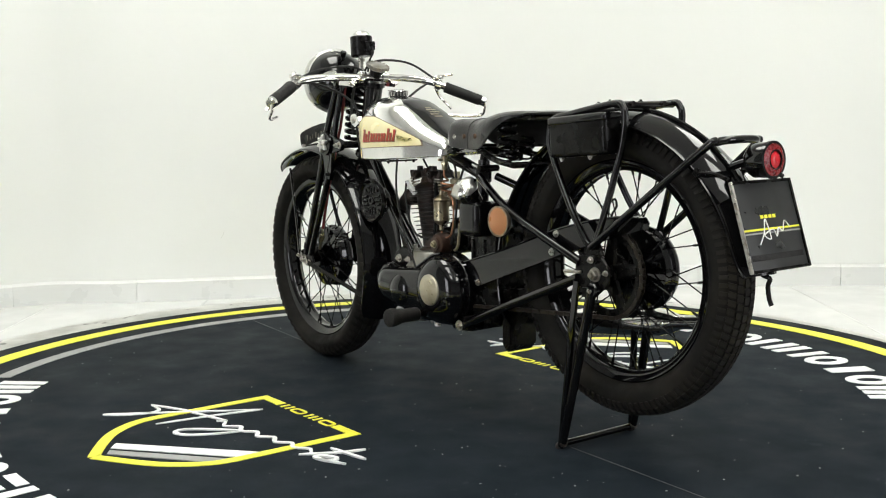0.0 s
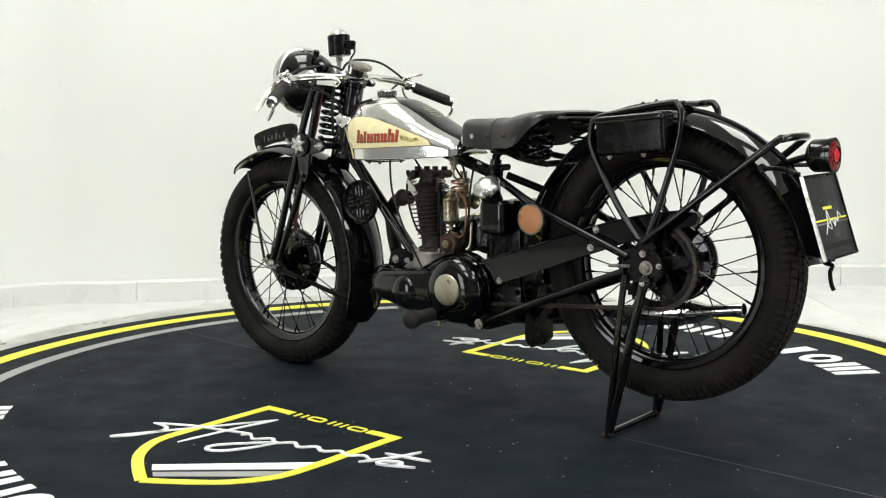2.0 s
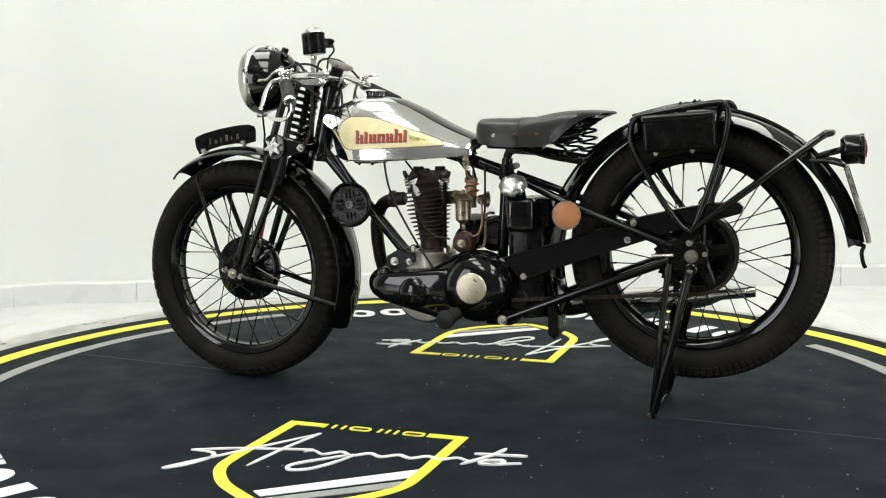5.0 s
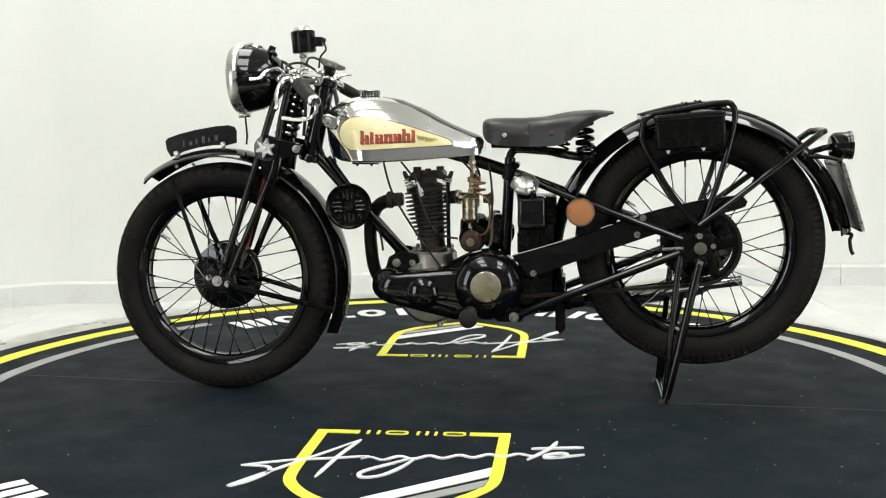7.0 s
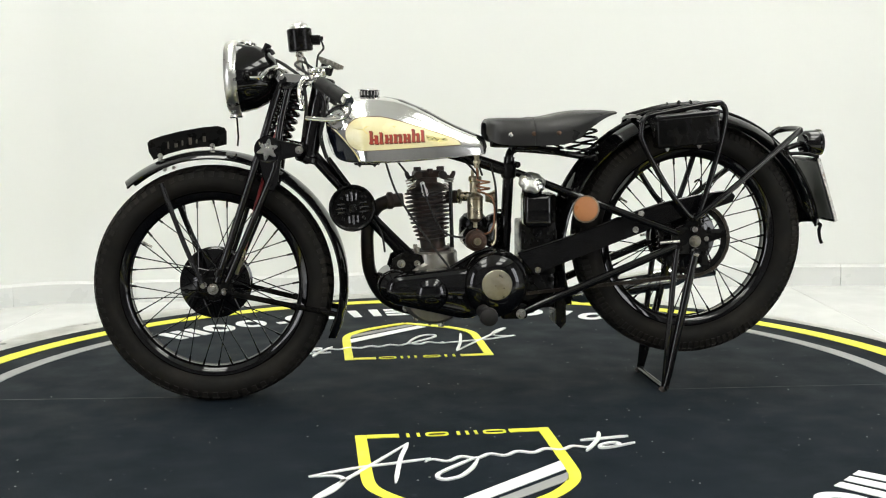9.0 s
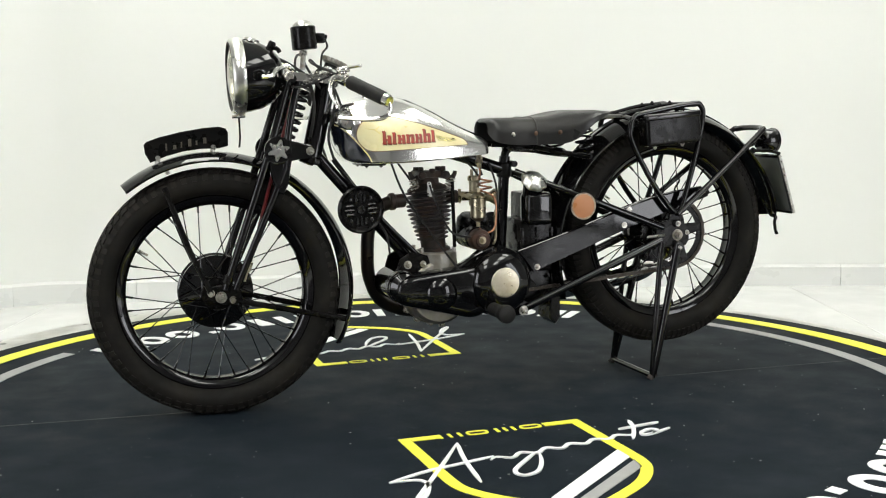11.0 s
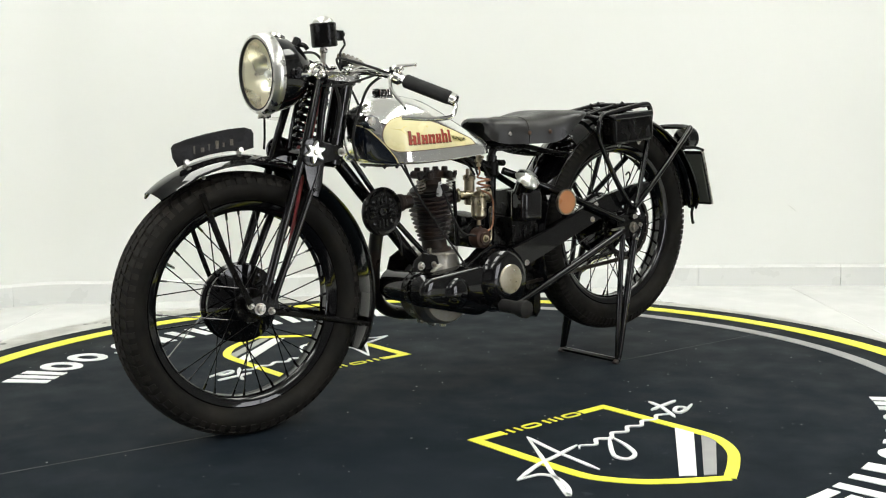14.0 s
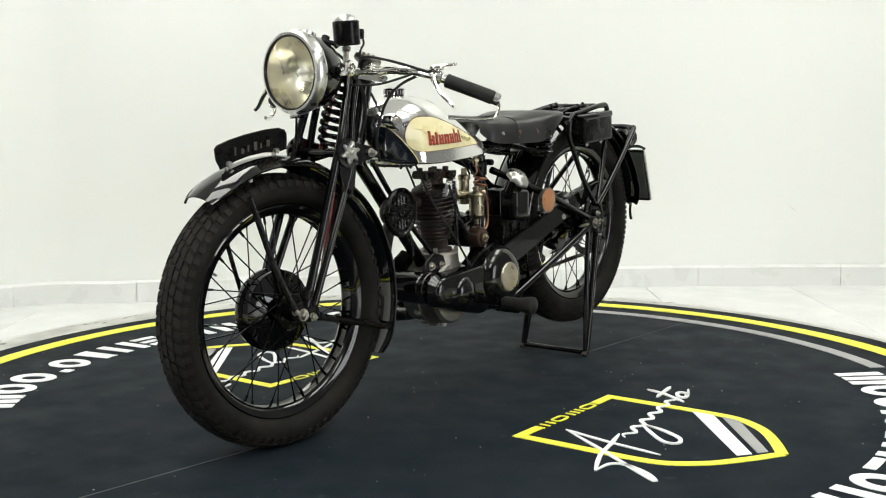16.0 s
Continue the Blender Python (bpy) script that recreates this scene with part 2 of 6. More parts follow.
def bolt(bm, at, way, r=0.007, h=0.007):
    """A hexagon head on a washer with a stub of thread."""
    lathe(bm, [(0, 0), (r * 1.35, 0), (r * 1.35, h * 0.25), (0, h * 0.25)], at, way, 14)
    at = Vector(at) + Vector(way).normalized() * h * 0.25
    lathe(bm, [(0, 0), (r, 0), (r, h * 0.7), (r * 0.85, h * 0.85), (0, h * 0.85)], at, way, 6)
    return lathe(bm, [(0, 0), (r * 0.5, 0), (r * 0.5, h * 1.3), (0, h * 1.4)], at, way, 8)


def arc(bm, r0, r1, a0, a1, z0, z1, n=64):
    """A flat ring sector from angle a0 to a1 (degrees)."""
    closed = abs(a1 - a0) > 359.9
    cols = []
    for i in range(n if closed else n + 1):
        w = radians(a0 + (a1 - a0) * i / n)
        c, s = math.cos(w), math.sin(w)
        cols.append([bm.verts.new((r * c, r * s, z)) for r, z in ((r0, z0), (r1, z0), (r1, z1), (r0, z1))])
    k = len(cols)
    for i in range(k if closed else k - 1):
        a, b = cols[i], cols[(i + 1) % k]
        for j in range(4):
            bm.faces.new((a[j], a[(j + 1) % 4], b[(j + 1) % 4], b[j]))
    if not closed:
        bm.faces.new(cols[0][::-1])
        bm.faces.new(cols[-1])
    return bm


def ribbon(bm, pts, width, z0, z1, taper=True, curve=6):
    """A flat stroke along (x, y) pairs, thinner at its ends."""
    p = curve_points([(x, y, 0) for x, y in pts], curve) if curve else [Vector((x, y, 0)) for x, y in pts]
    k = len(p)
    cols = []
    for i in range(k):
        way = p[min(i + 1, k - 1)] - p[max(i - 1, 0)]
        s = Vector((-way.y, way.x, 0)).normalized()
        f = i / (k - 1)
        w = width * (0.35 + 0.65 * min(1.0, 6 * f, 6 * (1 - f))) if taper else width
        a, b = p[i] + s * w / 2, p[i] - s * w / 2
        cols.append([bm.verts.new((a.x, a.y, z0)), bm.verts.new((b.x, b.y, z0)), bm.verts.new((b.x, b.y, z1)), bm.verts.new((a.x, a.y, z1))])
    for a, b in zip(cols, cols[1:]):
        for j in range(4):
            bm.faces.new((a[j], a[(j + 1) % 4], b[(j + 1) % 4], b[j]))
    bm.faces.new(cols[0][::-1])
    bm.faces.new(cols[-1])
    return bm


def B():
    return bmesh.new()


def mirrored(p):
    return (p[0], -p[1], p[2])


# ---- room ----
FLOOR_Z = -0.02
TOP_Z = 3.3
WALL_LINE = [(-3.2, -6.0), (-3.2, -0.2), (-2.75, 0.75), (-1.804, 1.55), (-1.368, 1.625), (-0.737, 1.73), (0.1, 1.85), (0.975, 1.905), (1.6, 1.895), (2.2, 1.85), (3.6, 1.75), (3.6, -6.0), (-3.2, -6.0)]


def wall_run(name, pts, low, high, thick, mat, label):
    bm = B()
    grid = [[Vector((x, y, low)), Vector((x, y, high))] for x, y in pts]
    sheet(bm, grid, thick)
    return tagged(mesh_object(name, bm, mat), label, "wall", kind="structure")


def build_room():
    def smooth(line, n=6):
        return [(p.x, p.y) for p in curve_points([(x, y, 0) for x, y in line], n)]

    back = smooth(WALL_LINE[1:10])
    wall = wall_run("wall_back", back + [WALL_LINE[10]], FLOOR_Z, TOP_Z, 0.12, WALL_PAINT, "plain white painted studio wall, gently curved")
    hall_wall("wall_left_hall", -3.2, -1, -6.0, -0.2, -4.1, -2.4, 2.3)
    hall_wall("wall_right_hall", 3.6, 1, -6.0, 1.75, -3.5, -2.0, 2.3)
    wall_run("wall_front", [WALL_LINE[11], WALL_LINE[12]], FLOOR_Z, TOP_Z, 0.12, HALL_PAINT, "plain grey wall behind the camera")
    for x, y, z, lean, long in ((-0.935, 1.690, 0.262, 24, 0.034), (1.585, 1.892, 0.330, -52, 0.040), (-0.972, 1.683, 0.015, -20, 0.030)):
        bm = B()
        tube(bm, [(0, 0, -long / 2), (0.002, 0, 0), (0, 0, long / 2)], (0.0012, 0.0006), 6)
        mark = part("scuff_mark", bm, GROUT, wall, "small grey scuff mark")
        mark.matrix_basis = pose(x, y, z, 0, lean, 0)
    bm = B()
    box(bm, (-3.5, -6.2, TOP_Z), (3.8, 2.3, TOP_Z + 0.12), 0)
    tagged(mesh_object("ceiling", bm, CEILING_PAINT), "white studio ceiling with oblong light panels", "ceiling", kind="structure")
    bm = B()
    box(bm, (-3.5, -6.2, FLOOR_Z - 0.10), (3.8, 2.3, FLOOR_Z - 0.004), 0)
    floor = tagged(mesh_object("floor", bm, GROUT), "glossy white tiled showroom floor", "floor", kind="structure")
    # skirting tiles along the curved wall
    skirting = new("baseboard")
    tagged(skirting, "low white skirting tiles along the wall", "baseboard", kind="structure")
    for run, step in ((back, 0.0), ([WALL_LINE[9], WALL_LINE[10]], 0.6)):
        joints = []
        if step:
            a, b = Vector(run[0]), Vector(run[1])
            k = max(1, round((b - a).length / step))
            joints = [[a + (b - a) * j / k, a + (b - a) * (j + 1) / k] for j in range(k)]
        else:
            # cut the curve at the seams between tiles
            cuts = [-2.7, -2.25, -1.804, -1.30, -0.70, -0.08, 0.545, 1.168, 1.806, 2.2]
            for u, v in zip(cuts, cuts[1:]):
                seg = [Vector(p) for p in run if u + 0.02 < p[0] < v - 0.02]

                def on(x):
                    for p, q in zip(run, run[1:]):
                        if p[0] <= x <= q[0]:
                            return Vector((x, p[1] + (q[1] - p[1]) * (x - p[0]) / (q[0] - p[0])))
                    return Vector(run[-1] if x > run[-1][0] else run[0])
                joints.append([on(u)] + seg + [on(v)])
        for seg in joints:
            d0, d1 = (seg[1] - seg[0]).normalized(), (seg[-1] - seg[-2]).normalized()
            seg = [seg[0] + d0 * 0.0012] + seg[1:-1] + [seg[-1] - d1 * 0.0012]
            front = [p + Vector((d.y, -d.x)) * 0.011 for p, d in zip(seg, [(seg[min(j + 1, len(seg) - 1)] - seg[max(j - 1, 0)]).normalized() for j in range(len(seg))])]
            bm = B()
            grid = [[Vector((p.x, p.y, FLOOR_Z)), Vector((p.x, p.y, FLOOR_Z + 0.083)), Vector((q.x, q.y, FLOOR_Z + 0.087))] for p, q in zip(front, seg)]
            sheet(bm, grid, -0.008)
            part("tile", bm, BASE_TILE, skirting)
    # floor tiles
    bm = B()
    box(bm, (-0.3205, -1.0135, -0.01), (0.3205, 1.0135, 0.0), 0.0010, segments=1)
    first = part("tile", bm, FLOOR_TILE, floor)
    spots = [(1.570 + 0.643 * (i + 0.5), 2.25 + 2.03 * (j + 0.5)) for i in range(-8, 3) for j in range(-4, 0)]
    # dark tiles added out of view, so glossy black parts reflect less
    bm = B()
    box(bm, (-0.3205, -1.0135, -0.01), (0.3205, 1.0135, 0.0), 0.0010, segments=1)
    dark = part("tile", bm, UNSEEN_TILE, floor, "dark grey floor tile, added out of view to dim reflections")
    used = set()
    for x, y in spots:
        tile = first if y > -2.2 else dark
        if tile.name in used:
            share(tile, pose(x, y, FLOOR_Z))
        else:
            tile.matrix_basis = pose(x, y, FLOOR_Z)
            used.add(tile.name)
    # fixed rim round the turntable
    bm = B()
    cols = []
    for i in range(160):
        w = 2 * math.pi * i / 160
        c, n = math.cos(w), math.sin(w)
        inner, outer = (1.606 * c, 1.606 * n), (1.675 * c - 0.045, 1.675 * n + 0.068)
        cols.append([bm.verts.new((*inner, FLOOR_Z - 0.003)), bm.verts.new((*outer, FLOOR_Z - 0.003)), bm.verts.new((*outer, -0.009)), bm.verts.new((*inner, -0.006))])
    for a, b in zip(cols, cols[1:] + cols[:1]):
        for j in range(4):
            bm.faces.new((a[j], a[(j + 1) % 4], b[(j + 1) % 4], b[j]))
    tagged(mesh_object("trim", bm, RIM_PAINT, False), "scuffed pale ring set in the floor round the turntable", "floor trim", kind="structure")


def build_lights():
    light = tagged(new("ceiling_light"), "oblong white ceiling light panel, switched on", "ceiling light", "ceiling lights")
    for lo, hi in (((-0.50, -0.78), (0.50, -0.75)), ((-0.50, 0.75), (0.50, 0.78)), ((-0.50, -0.75), (-0.47, 0.75)), ((0.47, -0.75), (0.50, 0.75))):
        part("frame_bar", box(B(), (*lo, -0.05), (*hi, 0.0), 0.003, segments=1), CEILING_PAINT, light)
    part("diffuser", box(B(), (-0.467, -0.747, -0.035), (0.467, 0.747, -0.002), 0.002, segments=1), LED, light, "glowing white diffuser")
    places = [(x, y) for x in (-0.95, 1.8) for y in (-3.7, -1.6, 0.5)]
    light.matrix_basis = pose(*places[0], TOP_Z - 0.001)
    for x, y in places[1:]:
        copy_thing(light, pose(x, y, TOP_Z - 0.001))


def hall_wall(name, x, side, y0, y1, w0, w1, head):
    """A side wall of the hall with one tall frosted window; side: +1 where the outside lies towards +x."""
    bm = B()
    for a, b, lo, hi in ((y0, w0, FLOOR_Z, TOP_Z), (w1, y1, FLOOR_Z, TOP_Z), (w0, w1, head, TOP_Z)):
        box(bm, (min(x, x + side * 0.12), a, lo), (max(x, x + side * 0.12), b, hi), 0)
    tagged(mesh_object(name, bm, HALL_PAINT, False), "plain grey side wall of the hall", "wall", kind="structure")
    win = tagged(new("window_1" if side < 0 else "window_2"), "tall frosted window with a dark metal frame", "window", kind="structure")
    xo = x + side * 0.06
    for a, b, lo, hi in ((w0, w0 + 0.05, FLOOR_Z, head), (w1 - 0.05, w1, FLOOR_Z, head), (w0 + 0.05, w1 - 0.05, FLOOR_Z, FLOOR_Z + 0.05), (w0 + 0.05, w1 - 0.05, head - 0.05, head), ((w0 + w1) / 2 - 0.025, (w0 + w1) / 2 + 0.025, FLOOR_Z + 0.05, head - 0.05)):
        part("frame_bar", box(B(), (xo - 0.025, a, lo), (xo + 0.025, b, hi), 0.003, segments=1), ENAMEL_DULL, win)
    for a, b in ((w0 + 0.05, (w0 + w1) / 2 - 0.025), ((w0 + w1) / 2 + 0.025, w1 - 0.05)):
        part("pane", box(B(), (xo - 0.004, a, FLOOR_Z + 0.05), (xo + 0.004, b, head - 0.05), 0), DAYLIGHT, win, "bright frosted pane", False)


# ---- turntable ----
def build_turntable():
    bm = B()
    lathe(bm, [(0, -0.018), (1.598, -0.018), (1.600, -0.016), (1.600, -0.005), (1.597, -0.003), (0, -0.003)], (0, 0, 0), (0, 0, 1), 160)
    table = mesh_object("turntable", bm, VINYL)
    tagged(table, "round dark grey vinyl turntable with yellow and white printing", "turntable")
    Z0, Z1 = -0.004, -0.0012
    part("yellow_ring", arc(B(), 1.459, 1.520, 0, 360, Z0, Z1, 160), YELLOW, table, "printed yellow ring", False)
    for a in (-43.5, 137.0):
        part("grey_band", arc(B(), 1.318, 1.365, a, a + 87.0, Z0, Z1, 60), GREY_INK, table, "printed grey band", False)
    # the web address round the rim, as plain bars
    widths = [1.25, 1, 0.95, 1, 1.05, 1, 1, 0.85, 1.05, 0.95, 1, 0.4, 1, 1, 1.25]
    KINDS = ("trio", "oval", "post", "oval", "pair", "pair", "oval", "rows", "pair", "post", "oval", "dot", "oval", "oval", "trio")
    for turn in (-90, 90):
        at = -44.2
        unit = 88.4 / (sum(widths) + 0.20 * (len(widths) - 1))
        low, high, stroke = 1.174, 1.312, 0.034
        for k, w in enumerate(widths):
            bm = B()
            a, b = turn + at, turn + at + w * unit
            thin = math.degrees(stroke / 1.243)
            kind = KINDS[k]
            if kind == "dot":
                arc(bm, low, low + stroke, a, a + thin, Z0, Z1, 3)
            elif kind == "oval":
                mid, half = (a + b) / 2, (b - a) / 2
                rings = [[], []]
                for j in range(40):
                    q = 2 * math.pi * j / 40
                    for ring, cut in ((rings[0], 0.0), (rings[1], stroke * 0.92)):
                        rr = (low + high) / 2 + ((high - low) / 2 - cut) * math.sin(q)
                        ww = radians(mid) + (radians(half) - cut / 1.243) * math.cos(q)
                        ring.append([bm.verts.new((rr * math.cos(ww), rr * math.sin(ww), z)) for z in (Z0, Z1)])
                for j in range(40):
                    n = (j + 1) % 40
                    o0, o1, i0, i1 = rings[0][j], rings[0][n], rings[1][j], rings[1][n]
                    bm.faces.new((o0[1], o1[1], i1[1], i0[1]))
                    bm.faces.new((o0[0], o0[1], o1[1], o1[0]))
                    bm.faces.new((i0[1], i0[0], i1[0], i1[1]))
            elif kind == "rows":
                for r in (low, (low + high - stroke) / 2, high - stroke):
                    arc(bm, r, r + stroke * 0.85, a, b, Z0, Z1, 5)
            elif kind == "post":
                arc(bm, low, high, (a + b) / 2 - thin * 0.8, (a + b) / 2 + thin * 0.8, Z0, Z1, 4)
            else:
                for f in ((0.0, 1.0) if kind == "pair" else (0.0, 0.5, 1.0)):
                    u = a + (b - a - thin) * f
                    arc(bm, low, high, u, u + thin, Z0, Z1, 3)
            part("bar", bm, WHITE_INK, table, smooth=False)
            at += (w + 0.20) * unit
    SHIFT = -0.020
    for turn in (0, 180):
        rot = Matrix.Rotation(radians(turn), 3, "Z")

        def flat(name, pts, mat, label="", width=0.0, taper=False, curve=0, up=0.0):
            bm = B()
            if width:
                ribbon(bm, pts, width, Z0, Z1 + up, taper, curve)
            else:
                top = [bm.verts.new((x, y, Z1 + up)) for x, y in pts]
                low = [bm.verts.new((x, y, Z0)) for x, y in pts]
                bm.faces.new(top)
                bm.faces.new(low[::-1])
                for j in range(len(pts)):
                    k = (j + 1) % len(pts)
                    bm.faces.new((top[j], low[j], low[k], top[k]))
            bmesh.ops.rotate(bm, verts=bm.verts, matrix=rot)
            bmesh.ops.translate(bm, verts=bm.verts, vec=(SHIFT, 0.003, 0))
            part(name, bm, mat, table, label, smooth=False)

        # shield outline, open at the top where the small bars stand
        low = [(p.x, p.y) for p in curve_points([(0.2265, -0.70, 0), (0.218, -0.80, 0), (0.165, -0.885, 0), (0.09, -0.945, 0), (0.0, -1.0, 0)], 5)]
        side = [(0.2265, -0.418), (0.2265, -0.55)] + low
        for s in (1, -1):
            flat("shield_line", [(s * x, y) for x, y in side], YELLOW, "printed yellow shield outline", 0.028)
            flat("shield_line", [(s * 0.140, -0.431), (s * 0.2120, -0.431)], YELLOW, "printed yellow shield outline", 0.026)
        for x, w, ring in ((-0.113, 0.056, False), (-0.040, 0.050, True), (0.033, 0.048, False), (0.103, 0.050, True)):
            if ring:
                loop = [(x + w / 2 * math.copysign(abs(math.cos(q)) ** 0.5, math.cos(q)), -0.4322 + 0.0125 * math.copysign(abs(math.sin(q)) ** 0.5, math.sin(q))) for q in [2 * math.pi * j / 24 + 0.01 for j in range(25)]]
                flat("bar", loop, YELLOW, "", 0.0072)
            else:
                for u in (-0.5, -0.04, 0.42):
                    flat("bar", [(x + w * u, -0.447), (x + w * u + 0.0075, -0.447), (x + w * u + 0.0075, -0.4178), (x + w * u, -0.4178)], YELLOW)
        # slanted stripes in the shield's foot
        flat("stripe", [(0.2125, -0.682), (0.2125, -0.740), (-0.040, -0.944), (-0.070, -0.920)], WHITE_INK, "printed white stripe")
        flat("stripe", [(0.2125, -0.762), (0.204, -0.812), (-0.002, -0.968), (-0.026, -0.952)], GREY_INK, "printed grey stripe")
        # a free flourish across the shield
        wave = [(-0.11 + 0.41 * j / 40, -0.645 + 0.065 * j / 40 + 0.012 * math.sin(j * 0.95) * (1 - 0.3 * j / 40)) for j in range(41)]
        flourish = [
            [(-0.137, -0.497), (-0.165, -0.62), (-0.187, -0.777)],
            [(-0.137, -0.497), (-0.22, -0.63), (-0.354, -0.838), (-0.325, -0.815), (-0.298, -0.752), (-0.312, -0.715), (-0.372, -0.711)],
            [(-0.372, -0.711), (-0.27, -0.667), (-0.185, -0.646), (-0.095, -0.622)],
            wave,
            [(0.01, -0.630), (-0.03, -0.668), (-0.090, -0.735), (-0.085, -0.771), (-0.045, -0.757), (-0.010, -0.700), (0.012, -0.640)],
            [(0.334, -0.480), (0.315, -0.54), (0.268, -0.622)],
            [(0.396, -0.521), (0.335, -0.530), (0.274, -0.539)],
            [(0.397, -0.575), (0.345, -0.597), (0.310, -0.604), (0.312, -0.585), (0.344, -0.568), (0.357, -0.582), (0.330, -0.606)]]
        for layer, stroke in enumerate(flourish):
            side_step = 0.020 if turn == 0 else 0.008
            flat("flourish", [(x + side_step, y) for x, y in stroke], WHITE_INK, "printed white pen flourish", 0.0105, True, 6, 0.0006 + 0.00025 * layer)
    # the seam across the mat, worn pale, and specks of dust
    for line, w in (([(-1.59, 0.115), (-1.1, 0.07), (-0.62, 0.02)], 0.004), ([(0.62, -0.09), (1.0, -0.115), (1.5, -0.15)], 0.003)):
        part("seam", ribbon(B(), line, w, Z0, -0.0024), SEAM, table, "thin worn seam in the mat", False)
    bm = B()
    rng = random.Random(5)
    for _ in range(300):
        w, r = rng.uniform(0, 2 * math.pi), 1.45 * math.sqrt(rng.random())
        d = rng.choice((0.0012, 0.0014, 0.0018, 0.0028))
        arc_c = Vector((r * math.cos(w), r * math.sin(w), -0.0028))
        lathe(bm, [(d, 0), (d * 0.8, d * 0.3), (0, d * 0.35)], arc_c, (0, 0, 1), 5)
    tagged(part("dust", bm, SPECK, table, "pale specks of dust", False), kind="stuff")
    return table


# ---- motorcycle ----
FRONT, REAR = Vector((-0.6205, -0.002, 0.3205)), Vector((0.7095, 0.005, 0.4185))
REAR_ARCH = Vector((0.708, 0.0, 0.383))      # the middle of the rear mudguard's curve, below the axle
STEER = pose(-0.36, 0, 0, 0, 0, -2.9) @ pose(0.36, 0, 0)   # the front end is turned a little to the right


def around(c, r, deg, y=0.0):
    return Vector((c.x + r * math.cos(radians(deg)), y, c.z + r * math.sin(radians(deg))))


def build_wheel(bike, name, place, drum_side, size, drum, outward=0.0, blocks=70, deep=0.85):
    bm = B()
    prof = [(0.231, -0.005), (0.229, -0.014), (0.234, -0.023), (0.243, -0.0275), (0.2525, -0.0305), (0.2555, -0.0285), (0.250, -0.024),
            (0.244, -0.014), (0.242, 0.0), (0.244, 0.014), (0.250, 0.024), (0.2555, 0.0285), (0.2525, 0.0305), (0.243, 0.0275), (0.234, 0.023), (0.229, 0.014), (0.231, 0.005), (0.231, -0.005)]
    lathe(bm, prof, (0, 0, 0), (0, -1, 0), 72)
    wheel = part(name, bm, ENAMEL, bike, "black spoked wheel with glossy rim")
    wheel.matrix_basis = place
    grow = size - 0.325

    def section(w, out=0.0):
        x, y = math.cos(radians(w)), math.sin(radians(w))
        n = 2.5 if x > 0 else 2.1
        k = (abs(x) ** n + abs(y) ** n) ** (-1 / n)
        return 0.286 + (0.0355 + grow + out if x > 0 else 0.036) * k * x, (0.0485 + out) * k * y

    bm = B()
    lathe(bm, [section(-152 + 304 * i / 32) for i in range(33)], (0, 0, 0), (0, -1, 0), 96)
    part("tyre", bm, RUBBER, wheel, "dusty black rubber tyre")
    # tread: rows of blocks across the crown and down the shoulders
    bm = B()
    k = blocks
    for i in range(k):
        for w0, w1, shift, frac, lean, high in ((-8, 8, 0.0, 0.84, 0.0, 0.0050), (12, 28, 0.5, 0.78, 0.16, 0.0048), (-28, -12, 0.5, 0.78, -0.16, 0.0048),
                                                (32, 50, 0.05, 0.66, 0.24, 0.0050), (-50, -32, 0.05, 0.66, -0.24, 0.0050), (52, 74, 0.05, 0.50, 0.0, 0.0032), (-74, -52, 0.05, 0.50, 0.0, 0.0032)):
            vs = []
            for out in (-0.002, high * deep):
                for f, w in ((0, w0), (frac, w0), (frac, w1), (0, w1)):
                    a = 2 * math.pi * (i + shift + f + lean * (w - w0) / (w1 - w0)) / k
                    r, y = section(w, out)
                    vs.append(bm.verts.new((r * math.cos(a), y, r * math.sin(a))))
            for f in ((4, 5, 6, 7), (0, 1, 5, 4), (1, 2, 6, 5), (2, 3, 7, 6), (3, 0, 4, 7)):
                bm.faces.new([vs[j] for j in f])
    part("tread", bm, TREAD, wheel, "block tread, worn and dusty", False)
    bm = B()
    lathe(bm, [(0.012, -0.078), (0.018, -0.074), (0.020, -0.05), (0.042, -0.048), (0.044, -0.042), (0.022, -0.038), (0.020, 0.038), (0.044, 0.042), (0.042, 0.048), (0.02, 0.05), (0.018, 0.074), (0.012, 0.078)], (0, 0, 0), (0, 1, 0), 28)
    part("hub", bm, ENAMEL_DULL, wheel)
    bm = B()
    s = drum_side
    lathe(bm, [(0.02, s * 0.058), (0.055 * drum, s * 0.059), (0.062 * drum, s * 0.052), (0.070 * drum, s * 0.055), (0.074 * drum, s * 0.050), (0.088 * drum, s * 0.048), (0.096 * drum, s * 0.040), (0.099 * drum, s * 0.030), (0.099 * drum, s * 0.024),
               (0.092 * drum, s * 0.020), (0.091 * drum, s * 0.006), (0.096 * drum, s * 0.002), (0.096 * drum, -s * 0.006), (0.060 * drum, -s * 0.010), (0.03, -s * 0.022)], (0, s * outward, 0), (0, 1, 0), 48)
    for j in range(8):
        q = 2 * math.pi * (j + 0.3) / 8
        lathe(bm, [(0.006, 0), (0.006, 0.004), (0.004, 0.006), (0, 0.006)], (0.080 * drum * math.cos(q), s * (outward - 0.006), 0.080 * drum * math.sin(q)), (0, -s, 0), 6)
    part("brake_drum", bm, ENAMEL, wheel, "black brake drum")
    # spokes with their nipples, laced crosswise
    count = 36
    proto = {}
